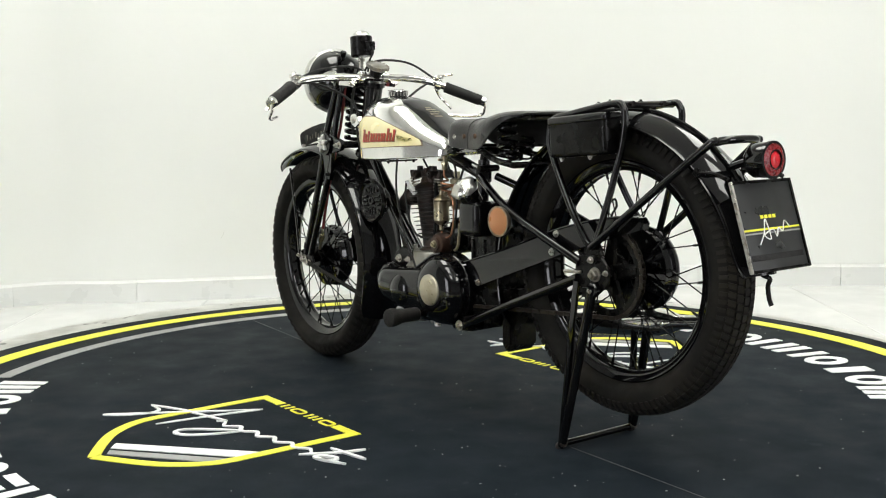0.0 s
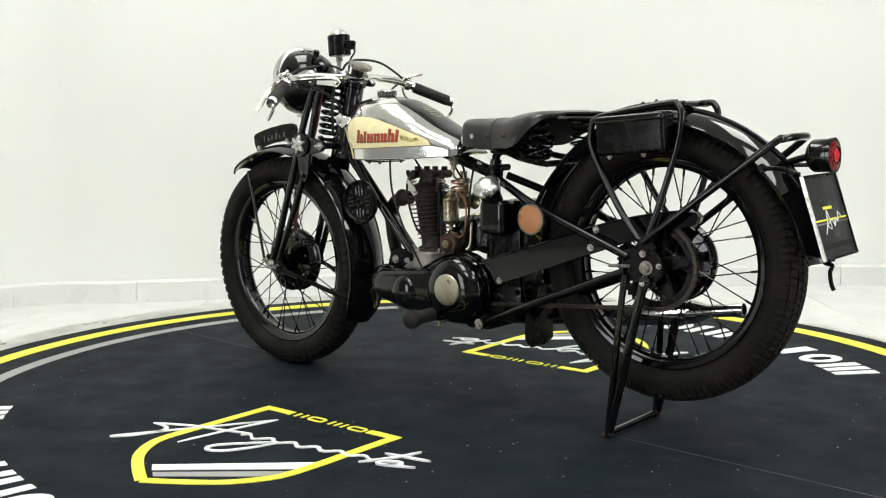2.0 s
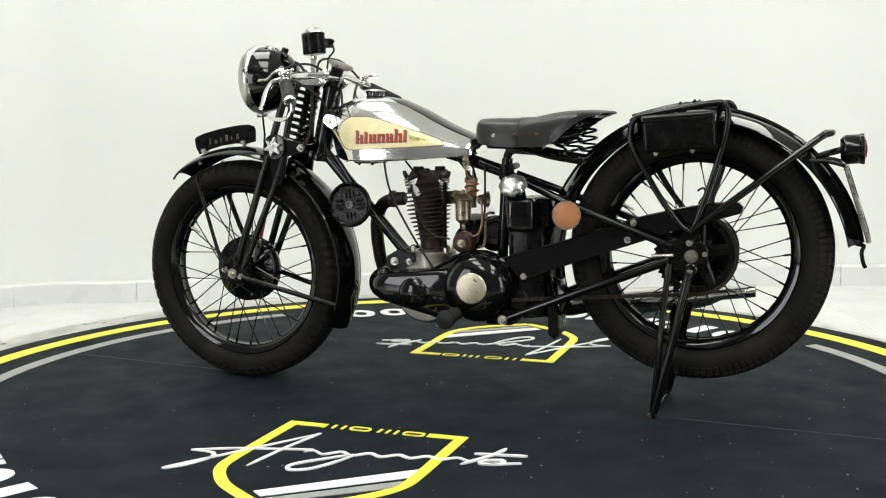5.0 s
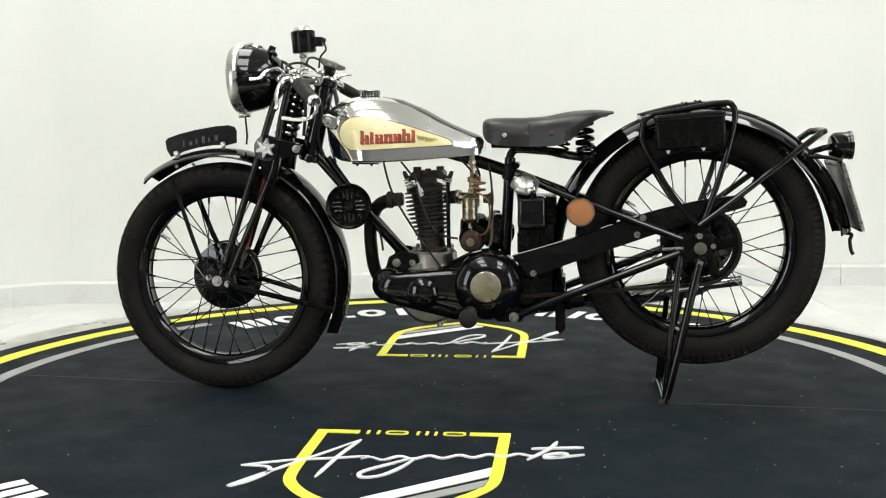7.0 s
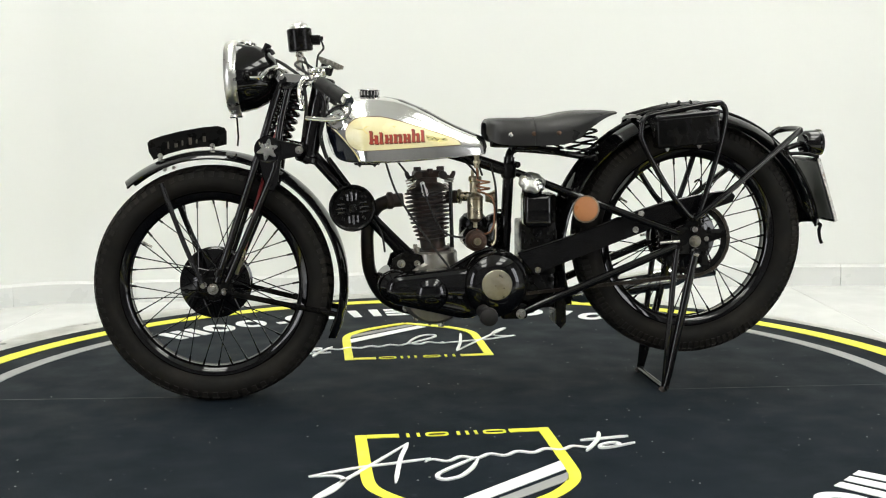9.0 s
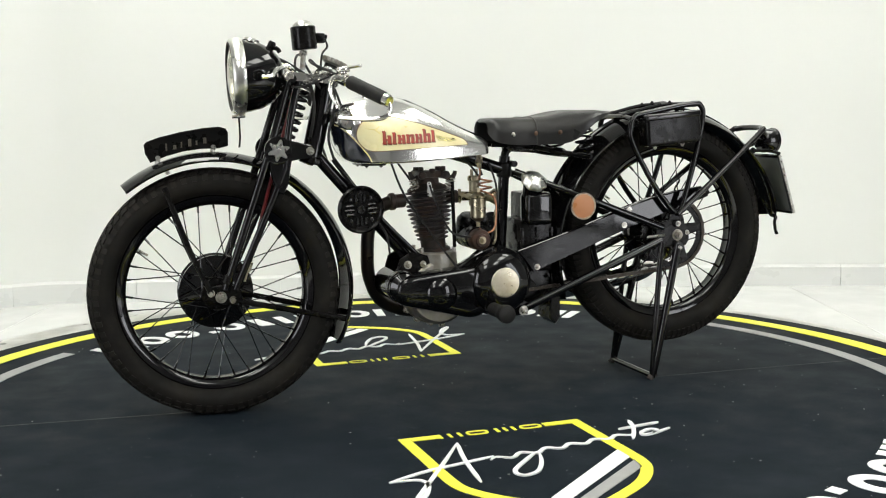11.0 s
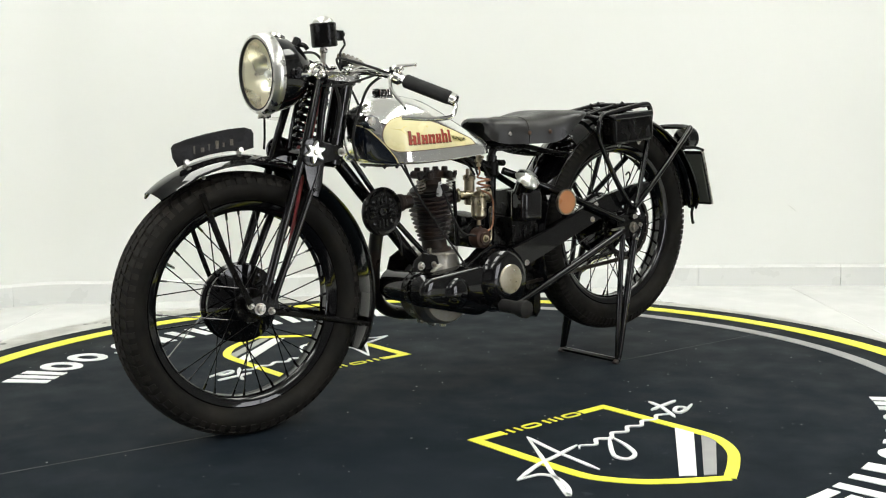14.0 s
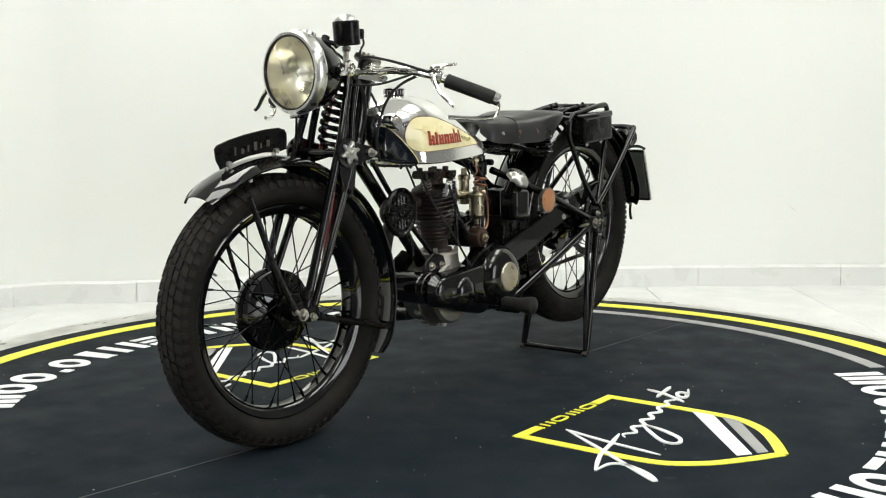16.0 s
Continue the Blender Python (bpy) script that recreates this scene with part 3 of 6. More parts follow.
    for i in range(count):
        side = 1 if i % 2 else -1
        cross = 1 if (i // 2) % 2 else -1
        big = side == s
        hub_r = 0.093 * drum if big else 0.041
        lead = 17 if big else 62
        key = (side, cross)
        base = 360.0 * i / count
        if key not in proto:
            a = Vector((hub_r * math.cos(radians(cross * lead)), side * (0.030 if big else 0.044), hub_r * math.sin(radians(cross * lead))))
            b = Vector((0.231, side * 0.008, 0))
            bm = B()
            tube(bm, [a, a + (b - a) * 0.93], 0.0016, 6)
            tube(bm, [a + (b - a) * 0.91, b + (b - a).normalized() * 0.004], 0.0031, 6)
            ob = part("spoke", bm, ENAMEL, wheel)
            proto[key] = ob
            ob.matrix_basis = pose(0, 0, 0, 0, -base, 0)
        else:
            share(proto[key], pose(0, 0, 0, 0, -base, 0))
    bm = B()
    tube(bm, [(0.228 * math.cos(2.6), 0.004, 0.228 * math.sin(2.6)), (0.198 * math.cos(2.6), 0.010, 0.198 * math.sin(2.6))], (0.0042, 0.0032), 8)
    part("valve", bm, ZINC, wheel, "metal tyre valve")
    return wheel


def mudguard(bm, c, r, a0, a1, half, drop, thick=0.002, n=48, m=14, power=2.2):
    grid = []
    for i in range(n + 1):
        a = a0 + (a1 - a0) * i / n
        end = min(i, n - i)
        row = []
        for j in range(m + 1):
            f = 2 * j / m - 1
            h = half * (1 - 0.28 * max(0, 1 - end / 3) ** 2)
            row.append(around(c, r - drop * abs(f) ** power, a, h * f))
        grid.append(row)
    sheet(bm, grid, thick)
    for s in (0, m):
        tube(bm, [g[s] for g in grid], 0.0034, 6)
    return bm


TANK = [(-0.308, 0.772, 0.722, 0.030), (-0.300, 0.788, 0.692, 0.058), (-0.285, 0.803, 0.664, 0.080), (-0.258, 0.816, 0.650, 0.101), (-0.215, 0.825, 0.648, 0.117), (-0.160, 0.825, 0.647, 0.121), (-0.100, 0.815, 0.649, 0.119),
        (-0.036, 0.787, 0.653, 0.112), (0.0, 0.767, 0.656, 0.106), (0.041, 0.746, 0.659, 0.098), (0.080, 0.729, 0.662, 0.089), (0.105, 0.719, 0.664, 0.081), (0.120, 0.711, 0.667, 0.070), (0.127, 0.702, 0.674, 0.050)]


def tank_at(x):
    for p, q in zip(TANK, TANK[1:]):
        if p[0] <= x <= q[0]:
            f = (x - p[0]) / (q[0] - p[0])
            return [a + (b - a) * f for a, b in zip(p, q)]
    return list(TANK[0] if x < TANK[0][0] else TANK[-1])


def tank_section(x, top, low):
    """The widest height and the two curve powers of the section; the nose is undercut, the rest stands upright."""
    f = min(1.0, max(0.0, (x + 0.306) / 0.030))
    f = f * f * (3 - 2 * f)
    return low + (0.62 - 0.55 * f) * (top - low), 2.2 + 0.35 * f, 1.9 + 5.5 * f


def nose_lean(x, z, top, low):
    """The share of its width that the tank keeps: the nose leans in towards its lower edge."""
    f = min(1.0, max(0.0, (x + 0.295) / 0.105))
    deep = min(1.0, max(0.0, (low + 0.62 * (top - low) - z) / (0.62 * (top - low))))
    return 1 - 0.34 * (1 - f * f * (3 - 2 * f)) * deep


def tank_point(st, w, out=0.0):
    """A point of the tank's skin; w runs from 0 at the crown to 180 below, positive on the left side (-y)."""
    x, top, low, half = st
    mid, up, down = tank_section(x, top, low)
    a = radians(w)
    c, s = math.cos(a), math.sin(a)
    n = up if c > 0 else down
    k = (abs(c) ** n + abs(s) ** n) ** (-1 / n)
    h = (top - mid) if c > 0 else (mid - low)
    z = mid + (h + out) * k * c
    return Vector((x, -(half + out) * k * s * nose_lean(x, z, top, low), z))


def tank_side(x, z, out=0.0):
    x, top, low, half = tank_at(x)
    mid, up, down = tank_section(x, top, low)
    n, h = (up, top - mid) if z > mid else (down, mid - low)
    f = min(abs(z - mid) / h, 0.995)
    return -(half * (1 - f ** n) ** (1 / n) * nose_lean(x, z, top, low) + out)


def build_tank(bike):
    stations = [tuple(p) for p in curve_points([(a, b, c) for a, b, c, _ in TANK], 4)]
    halves = [p[0] for p in curve_points([(d, 0, 0) for _, _, _, d in TANK], 4)]
    bm = B()
    rings = [[bm.verts.new(tank_point((*s, h), 360 * j / 56)) for j in range(56)] for s, h in zip(stations, halves)]
    for a, b in zip(rings, rings[1:]):
        for j in range(56):
            bm.faces.new((a[j], a[(j + 1) % 56], b[(j + 1) % 56], b[j]))
    bm.faces.new(rings[0])
    bm.faces.new(rings[-1][::-1])
    tank = part("fuel_tank", bm, POLISHED, bike, "polished metal fuel tank with cream side panels")
    # dark strip along the crown, widening to the back
    bm = B()
    grid = []
    for i in range(31):
        x = -0.150 + 0.270 * i / 30
        st = tank_at(x)
        wide = min(0.052 * min(1, (i + 1.5) / 8) ** 0.6, 0.72 * st[3])
        row = []
        for j in range(13):
            y = wide * (2 * j / 12 - 1)
            mid, up, _ = tank_section(*st[:3])
            row.append((x, y, mid + (st[1] - mid) * (1 - (abs(y) / st[3]) ** up) ** (1 / up) + 0.0016))
        grid.append(row)
    sheet(bm, grid, 0.001)
    part("top_panel", bm, ENAMEL, tank, "glossy black strip along the crown")
    bm = B()
    for k in range(5):
        x = -0.045 + 0.011 * k
        st = tank_at(x)
        q = tank_point(st, 0, 0.003)
        box(bm, (q.x - 0.0035, -0.012 - 0.004 * (k % 2), q.z - 0.0022), (q.x + 0.0025, 0.010 + 0.006 * (k % 3), q.z - 0.0009), 0, pose(q.x, 0, q.z, 0, 27, 0) @ pose(-q.x, 0, -q.z))
    part("bar", bm, BRASS, tank, "worn gold transfer")
    for s in (1, -1):
        def edge(x, up):
            f = (x + 0.259) / 0.309
            if up:
                return 0.726 + 0.045 * math.sqrt(1 - (1 - min(1, f * 6)) ** 2) - 0.066 * max(0, (f - 0.30) / 0.70) ** 1.2 - 0.009 * max(0, (f - 0.95) / 0.05) ** 2
            return 0.726 - 0.045 * math.sqrt(1 - (1 - min(1, f * 7)) ** 2) + 0.012 * max(0, (f - 0.2) / 0.8)

        bm = B()
        grid = []
        for i in range(41):
            x = -0.259 + 0.309 * (0.5 - 0.5 * math.cos(math.pi * i / 40))
            lo, hi = edge(x, False), max(edge(x, True), edge(x, False) + 0.0005)
            grid.append([Vector((x, s * tank_side(x, lo + (hi - lo) * j / 10, 0.0021), lo + (hi - lo) * j / 10)) for j in range(11)])
        sheet(bm, grid, s * 0.001)
        panel = part("side_panel", bm, CREAM, tank, "aged cream panel with dark outline")
        bm = B()
        rim = [g[0] for g in grid] + [g[-1] for g in grid][::-1]
        tube(bm, rim, 0.0011, 5, closed=True)
        part("outline", bm, BROWN, panel)

        def patch(name, pts, mat, out, label=""):
            bm = B()
            f = [bm.verts.new((x, s * tank_side(x, z, out), z)) for x, z in pts]
            g = [bm.verts.new((x, s * tank_side(x, z, out - 0.0006), z)) for x, z in pts]
            bm.faces.new(f)
            bm.faces.new(g[::-1])
            for j in range(len(pts)):
                k = (j + 1) % len(pts)
                bm.faces.new((f[j], g[j], g[k], f[k]))
            part(name, bm, mat, panel, label, False)

        patch("ribbon_mark", [(-0.240, 0.742), (-0.215, 0.738), (-0.205, 0.746), (-0.13, 0.747), (-0.045, 0.736), (-0.03, 0.729), (-0.05, 0.708), (-0.13, 0.702), (-0.195, 0.701), (-0.200, 0.725)], CREAM_WORN, 0.0027, "faded yellow ribbon behind the maker's mark")
        patch("ribbon_mark", [(-0.048, 0.722), (-0.022, 0.715), (0.008, 0.712), (0.016, 0.706), (-0.005, 0.702), (-0.040, 0.706)], GOLD_LEAF, 0.0029, "gold leaf ribbon tail")
        # the maker's mark as plain red bars
        x = -0.196
        for k, (w, h) in enumerate(((0.021, 0.030), (0.009, 0.026), (0.018, 0.020), (0.020, 0.020), (0.017, 0.020), (0.019, 0.030), (0.009, 0.027))):
            z = 0.699 + 0.0045 * k / 6
            h *= 1.16
            for dx, dz, mat, out in ((0.0022, -0.0022, BROWN, 0.0034), (0, 0, RED, 0.0042)):
                low = min(h, 0.0235)
                posts = ((0.0, 0.36, h), (0.64, 1.0, low)) if w > 0.012 else ((0.0, 0.8, h),)
                for u, v, tall in posts:
                    u, v = x + dx + w * u, x + dx + w * v
                    patch("bar", [(u - 0.0014, z + dz), (v + 0.0014, z + dz), (v + 0.0014, z + dz + 0.004), (v, z + dz + 0.005), (v, z + dz + tall), (u - 0.0014, z + dz + tall), (u - 0.0014, z + dz + tall - 0.004), (u, z + dz + tall - 0.005), (u, z + dz + 0.005), (u - 0.0014, z + dz + 0.004)], mat, out)
                if w > 0.012:
                    patch("bar", [(x + dx + w * 0.36, z + dz + low * (0.78 if k % 2 else 0.42)), (x + dx + w * 0.64, z + dz + low * (0.78 if k % 2 else 0.42)), (x + dx + w * 0.64, z + dz + low * (0.96 if k % 2 else 0.60)), (x + dx + w * 0.36, z + dz + low * (0.96 if k % 2 else 0.60))], mat, out)
            x += w + 0.0055
    # mat's dark reflection painted low on nose, edged by the ring's thin pale line
    for s in (-1, 1):
        grid = []
        for i in range(21):
            x = -0.3045 + 0.0815 * i / 20
            low = tank_at(x)[2] + 0.003
            high = low + 0.0015 + (0.748 - low) * (1 - i / 20) ** 0.75
            grid.append([Vector((x, s * tank_side(x, low + (high - low) * j / 8, 0.0026), low + (high - low) * j / 8)) for j in range(9)])
        bm = B()
        sheet(bm, grid, s * 0.001)
        patch_part = part("nose_reflection", bm, NOSE_REFLECTION, tank, "glossy blue-black patch painted for the mat's reflection")
        # the yellow ring's reflection painted as a line along the upper edge
        part("reflection_line", tube(B(), [g[-1] for g in grid], 0.0014, 6), CREAM_WORN, patch_part, "thin yellow line painted for the ring's reflection")
    for s in (-1, 1):
        bm = B()
        slab(bm, [(-0.310, 0.760), (-0.306, 0.774), (-0.294, 0.780), (-0.268, 0.770), (-0.262, 0.748), (-0.280, 0.736), (-0.298, 0.744)], s * 0.060, s * 0.0905, 0.003)
        lug = part("front_lug", bm, POLISHED, tank, "polished mounting lug at the nose")
        bm = B()
        lathe(bm, [(0.011, -0.004), (0.011, 0.002), (0.009, 0.004), (0.007, 0.004), (0.006, 0.006), (0.0, 0.0065)], (-0.291, s * 0.090, 0.760), (0, s, 0), 20)
        part("lug_bolt", bm, ZINC, lug)
    # filler cap
    bm = B()
    lathe(bm, [(0.024, -0.01), (0.0255, 0.0), (0.0255, 0.012), (0.024, 0.014), (0.0, 0.014)], (-0.189, 0.0, 0.825), (0.04, 0, 1), 32)
    cap = part("filler_neck", bm, ENAMEL, tank)
    bm = B()
    prof = [(0.0, 0.022), (0.012, 0.0215), (0.020, 0.019), (0.030, 0.018), (0.0305, 0.0165), (0.026, 0.0145), (0.0, 0.014)]
    lathe(bm, prof, (-0.189, 0.0, 0.825), (0.04, 0, 1), 32)
    for j in range(18):
        w = 2 * math.pi * j / 18
        rod(bm, (-0.189 + 0.0262 * math.cos(w), 0.0262 * math.sin(w), 0.828), (-0.189 + 0.0262 * math.cos(w), 0.0262 * math.sin(w), 0.839), 0.0022, 6)
    part("filler_cap", bm, CHROME, tank, "chrome filler cap with knurled edge")
    # tap and union under the tank
    bm = B()
    rod(bm, (0.098, -0.055, 0.672), (0.098, -0.055, 0.628), 0.0075, 10)
    rod(bm, (0.098, -0.055, 0.650), (0.098, -0.055, 0.640), 0.011, 6)
    rod(bm, (0.098, -0.075, 0.655), (0.098, -0.05, 0.655), 0.004, 8)
    part("fuel_tap", bm, BRASS, tank, "brass fuel tap")
    bm = B()
    box(bm, (-0.235, -0.05, 0.640), (-0.165, 0.05, 0.660), 0.005)
    for x in (-0.22, -0.18):
        for y in (-0.045, 0.045):
            bolt(bm, (x, y, 0.643), (0, 0, -1), 0.005, 0.005)
    part("tank_mount", bm, ENAMEL_DULL, tank)


def build_saddle(bike):
    XS = [0.126, 0.134, 0.150, 0.185, 0.240, 0.290, 0.330, 0.365, 0.400, 0.440, 0.474]
    TOPS = [0.752, 0.760, 0.763, 0.765, 0.766, 0.769, 0.776, 0.781, 0.783, 0.782, 0.779]
    LOWS = [0.722, 0.706, 0.695, 0.690, 0.688, 0.689, 0.692, 0.708, 0.738, 0.762, 0.772]
    HALF = [0.046, 0.062, 0.076, 0.086, 0.092, 0.108, 0.124, 0.134, 0.137, 0.130, 0.106]
    bm = B()
    grid = []
    lines = curve_points(list(zip(XS, TOPS, LOWS)), 4)
    halves = [p.x for p in curve_points([(h, 0, 0) for h in HALF], 4)]
    for (x, top, low), half in zip(lines, halves):
        row = []
        for j in range(25):
            f = 2 * j / 24 - 1
            a = abs(f)
            y = half * math.sin(min(a / 0.68, 1) * math.pi / 2) + (0.004 if a > 0.68 else 0)
            z = top - (top - low) * (max(0, a - 0.22) / 0.78) ** 1.7 - 0.004 * (1 - a) * math.sin(math.pi * min(1, max(0, (x - 0.126) / 0.3)))
            row.append((x, math.copysign(y, f), z))
        grid.append(row)
    sheet(bm, grid, 0.0045)
    saddle = part("saddle", bm, LEATHER, bike, "black leather sprung saddle with riveted skirts")
    row = min(grid, key=lambda g: abs(g[0][0] - 0.256))
    part("stitched_seam", tube(B(), [(x, y * 1.004, z + 0.0004) for x, y, z in row], 0.0017, 6), LEATHER, saddle)
    for s in (-1, 1):
        for k, (x, z) in enumerate(((0.187, 0.718), (0.247, 0.720), (0.312, 0.722))):
            bm = B()
            half = 0.086 + (x - 0.185) * 0.27
            lathe(bm, [(0.0065, 0.0), (0.0062, 0.002), (0.004, 0.0035), (0.0, 0.004)], (x, s * (half + 0.0025), z), (0, s, 0), 14)
            part("rivet", bm, ZINC if k == 0 else BRASS_DULL, saddle)
    # sprung undercarriage
    bm = B()
    for s in (-1, 1):
        tube(bm, [(0.15, s * 0.02, 0.690), (0.24, s * 0.05, 0.686), (0.34, s * 0.085, 0.664), (0.42, s * 0.092, 0.652)], 0.008, 8, 6)
    box(bm, (0.20, -0.03, 0.672), (0.275, 0.03, 0.690), 0.004)
    tube(bm, [(0.42, -0.092, 0.652), (0.42, 0.092, 0.652)], 0.008, 8)
    tube(bm, [(0.455, -0.10, 0.770), (0.445, -0.05, 0.768), (0.44, 0, 0.768), (0.445, 0.05, 0.768), (0.455, 0.10, 0.770)], 0.006, 8, 5)
    part("saddle_frame", bm, ENAMEL_DULL, saddle)
    for s in (-1, 1):
        part("saddle_spring", coil(B(), (0.404, s * 0.092, 0.655), (0.396, s * 0.092, 0.768), 0.0235, 0.0034, 5.6), ENAMEL, saddle, "black coil spring")
    part("nose_spring", coil(B(), (0.335, 0.02, 0.66), (0.350, 0.02, 0.72), 0.017, 0.003, 4.5), ENAMEL, saddle, "black coil spring")


def build_frame(bike):
    bm = B()
    tube(bm, [(-0.345, 0, 0.668), (-0.085, 0, 0.372)], 0.0165, 14)
    main = part("frame", bm, ENAMEL, bike, "black tubular frame")
    def bar(name, pts, r, curve=0, mat=ENAMEL):
        part(name, tube(B(), pts, r, 12, curve), mat, main)
    bar("thin_stay", [(-0.305, -0.02, 0.66), (-0.20, -0.03, 0.52), (-0.075, -0.04, 0.39)], 0.007, 4)
    bm = B()
    rod(bm, (-0.312, 0, 0.872), (-0.362, 0, 0.655), 0.027, 20)
    rod(bm, (-0.311, 0, 0.876), (-0.316, 0, 0.855), 0.033, 20)
    rod(bm, (-0.359, 0, 0.668), (-0.364, 0, 0.648), 0.033, 20)
    part("steering_head", bm, ENAMEL, main)
    bar("top_tube", [(-0.33, 0, 0.79), (-0.20, 0, 0.72), (0.02, 0, 0.672), (0.20, 0, 0.615)], 0.017, 4)
    bar("seat_tube", [(0.198, 0, 0.655), (0.184, 0, 0.40), (0.180, 0, 0.30)], 0.0155)
    bm = B()
    rod(bm, (0.1965, 0, 0.638), (0.195, 0, 0.595), 0.021, 16)
    rod(bm, (0.216, -0.032, 0.634), (0.216, 0.032, 0.634), 0.009, 12)
    tube(bm, [(0.197, 0, 0.645), (0.199, 0, 0.662), (0.208, 0, 0.674), (0.228, 0, 0.678), (0.34, 0, 0.668)], 0.0115, 10, 6)
    box(bm, (0.27, -0.022, 0.668), (0.30, 0.022, 0.70), 0.004)
    part("seat_lug", bm, ENAMEL_DULL, main)
    for s in (-1, 1):
        bar("upper_stay", [(0.215, s * 0.028, 0.612), (0.40, s * 0.085, 0.538), (0.655, s * 0.095, 0.440)], 0.0105, 4)
        bar("chain_stay", [(0.212, s * 0.085, 0.228), (0.40, s * 0.094, 0.305), (0.650, s * 0.095, 0.404)], 0.0115, 4)
        bm = B()
        slab(bm, [(0.635, 0.392), (0.66, 0.382), (0.735, 0.385), (0.745, 0.40), (0.745, 0.435), (0.72, 0.462), (0.68, 0.465), (0.64, 0.452)], s * 0.087, s * 0.096)
        slab(bm, [(0.672, 0.46), (0.728, 0.46), (0.716, 0.487), (0.700, 0.494), (0.684, 0.487)], s * 0.088, s * 0.098)
        rod(bm, (0.700, s * 0.088, 0.451), (0.700, s * 0.106, 0.451), 0.011, 12)
        part("axle_plate", bm, ENAMEL_DULL, main, "worn black axle plate")
        bm = B()
        bolt(bm, (0.704, s * 0.096, 0.417), (0, s, 0), 0.0125, 0.012)
        part("axle_nut", bm, ALLOY, main, "rusty axle nut")
        for x, y, z, r in ((0.700, 0.106, 0.451, 0.006), (0.703, 0.108, 0.382, 0.0075), (0.737, 0.096, 0.423, 0.005), (0.212, 0.098, 0.228, 0.010)):
            part("bolt", bolt(B(), (x, s * y, z), (0, s, 0), r, 0.007), ZINC, main)
        bm = B()
        tube(bm, [(0.66, s * 0.097, 0.418), (0.605, s * 0.097, 0.415)], 0.004, 8)
        part("chain_adjuster", bm, ZINC, main)
        # engine cradle lugs
        bm = B()
        slab(bm, [(-0.145, 0.352), (-0.135, 0.385), (-0.10, 0.405), (-0.055, 0.392), (-0.045, 0.362), (-0.06, 0.345), (-0.12, 0.335)], s * 0.050, s * 0.058)
        plate = part("engine_plate", bm, ENAMEL_DULL, main, "black engine plate")
        for x, r in ((-0.113, 0.0085), (-0.069, 0.0065)):
            part("plate_nut", bolt(B(), (x, s * 0.058, 0.370), (0, s, 0), r, 0.008), ZINC, plate)
    bm = B()
    box(bm, (0.16, -0.085, 0.21), (0.235, 0.085, 0.25), 0.01)
    part("lower_lug", bm, ENAMEL_DULL, main)


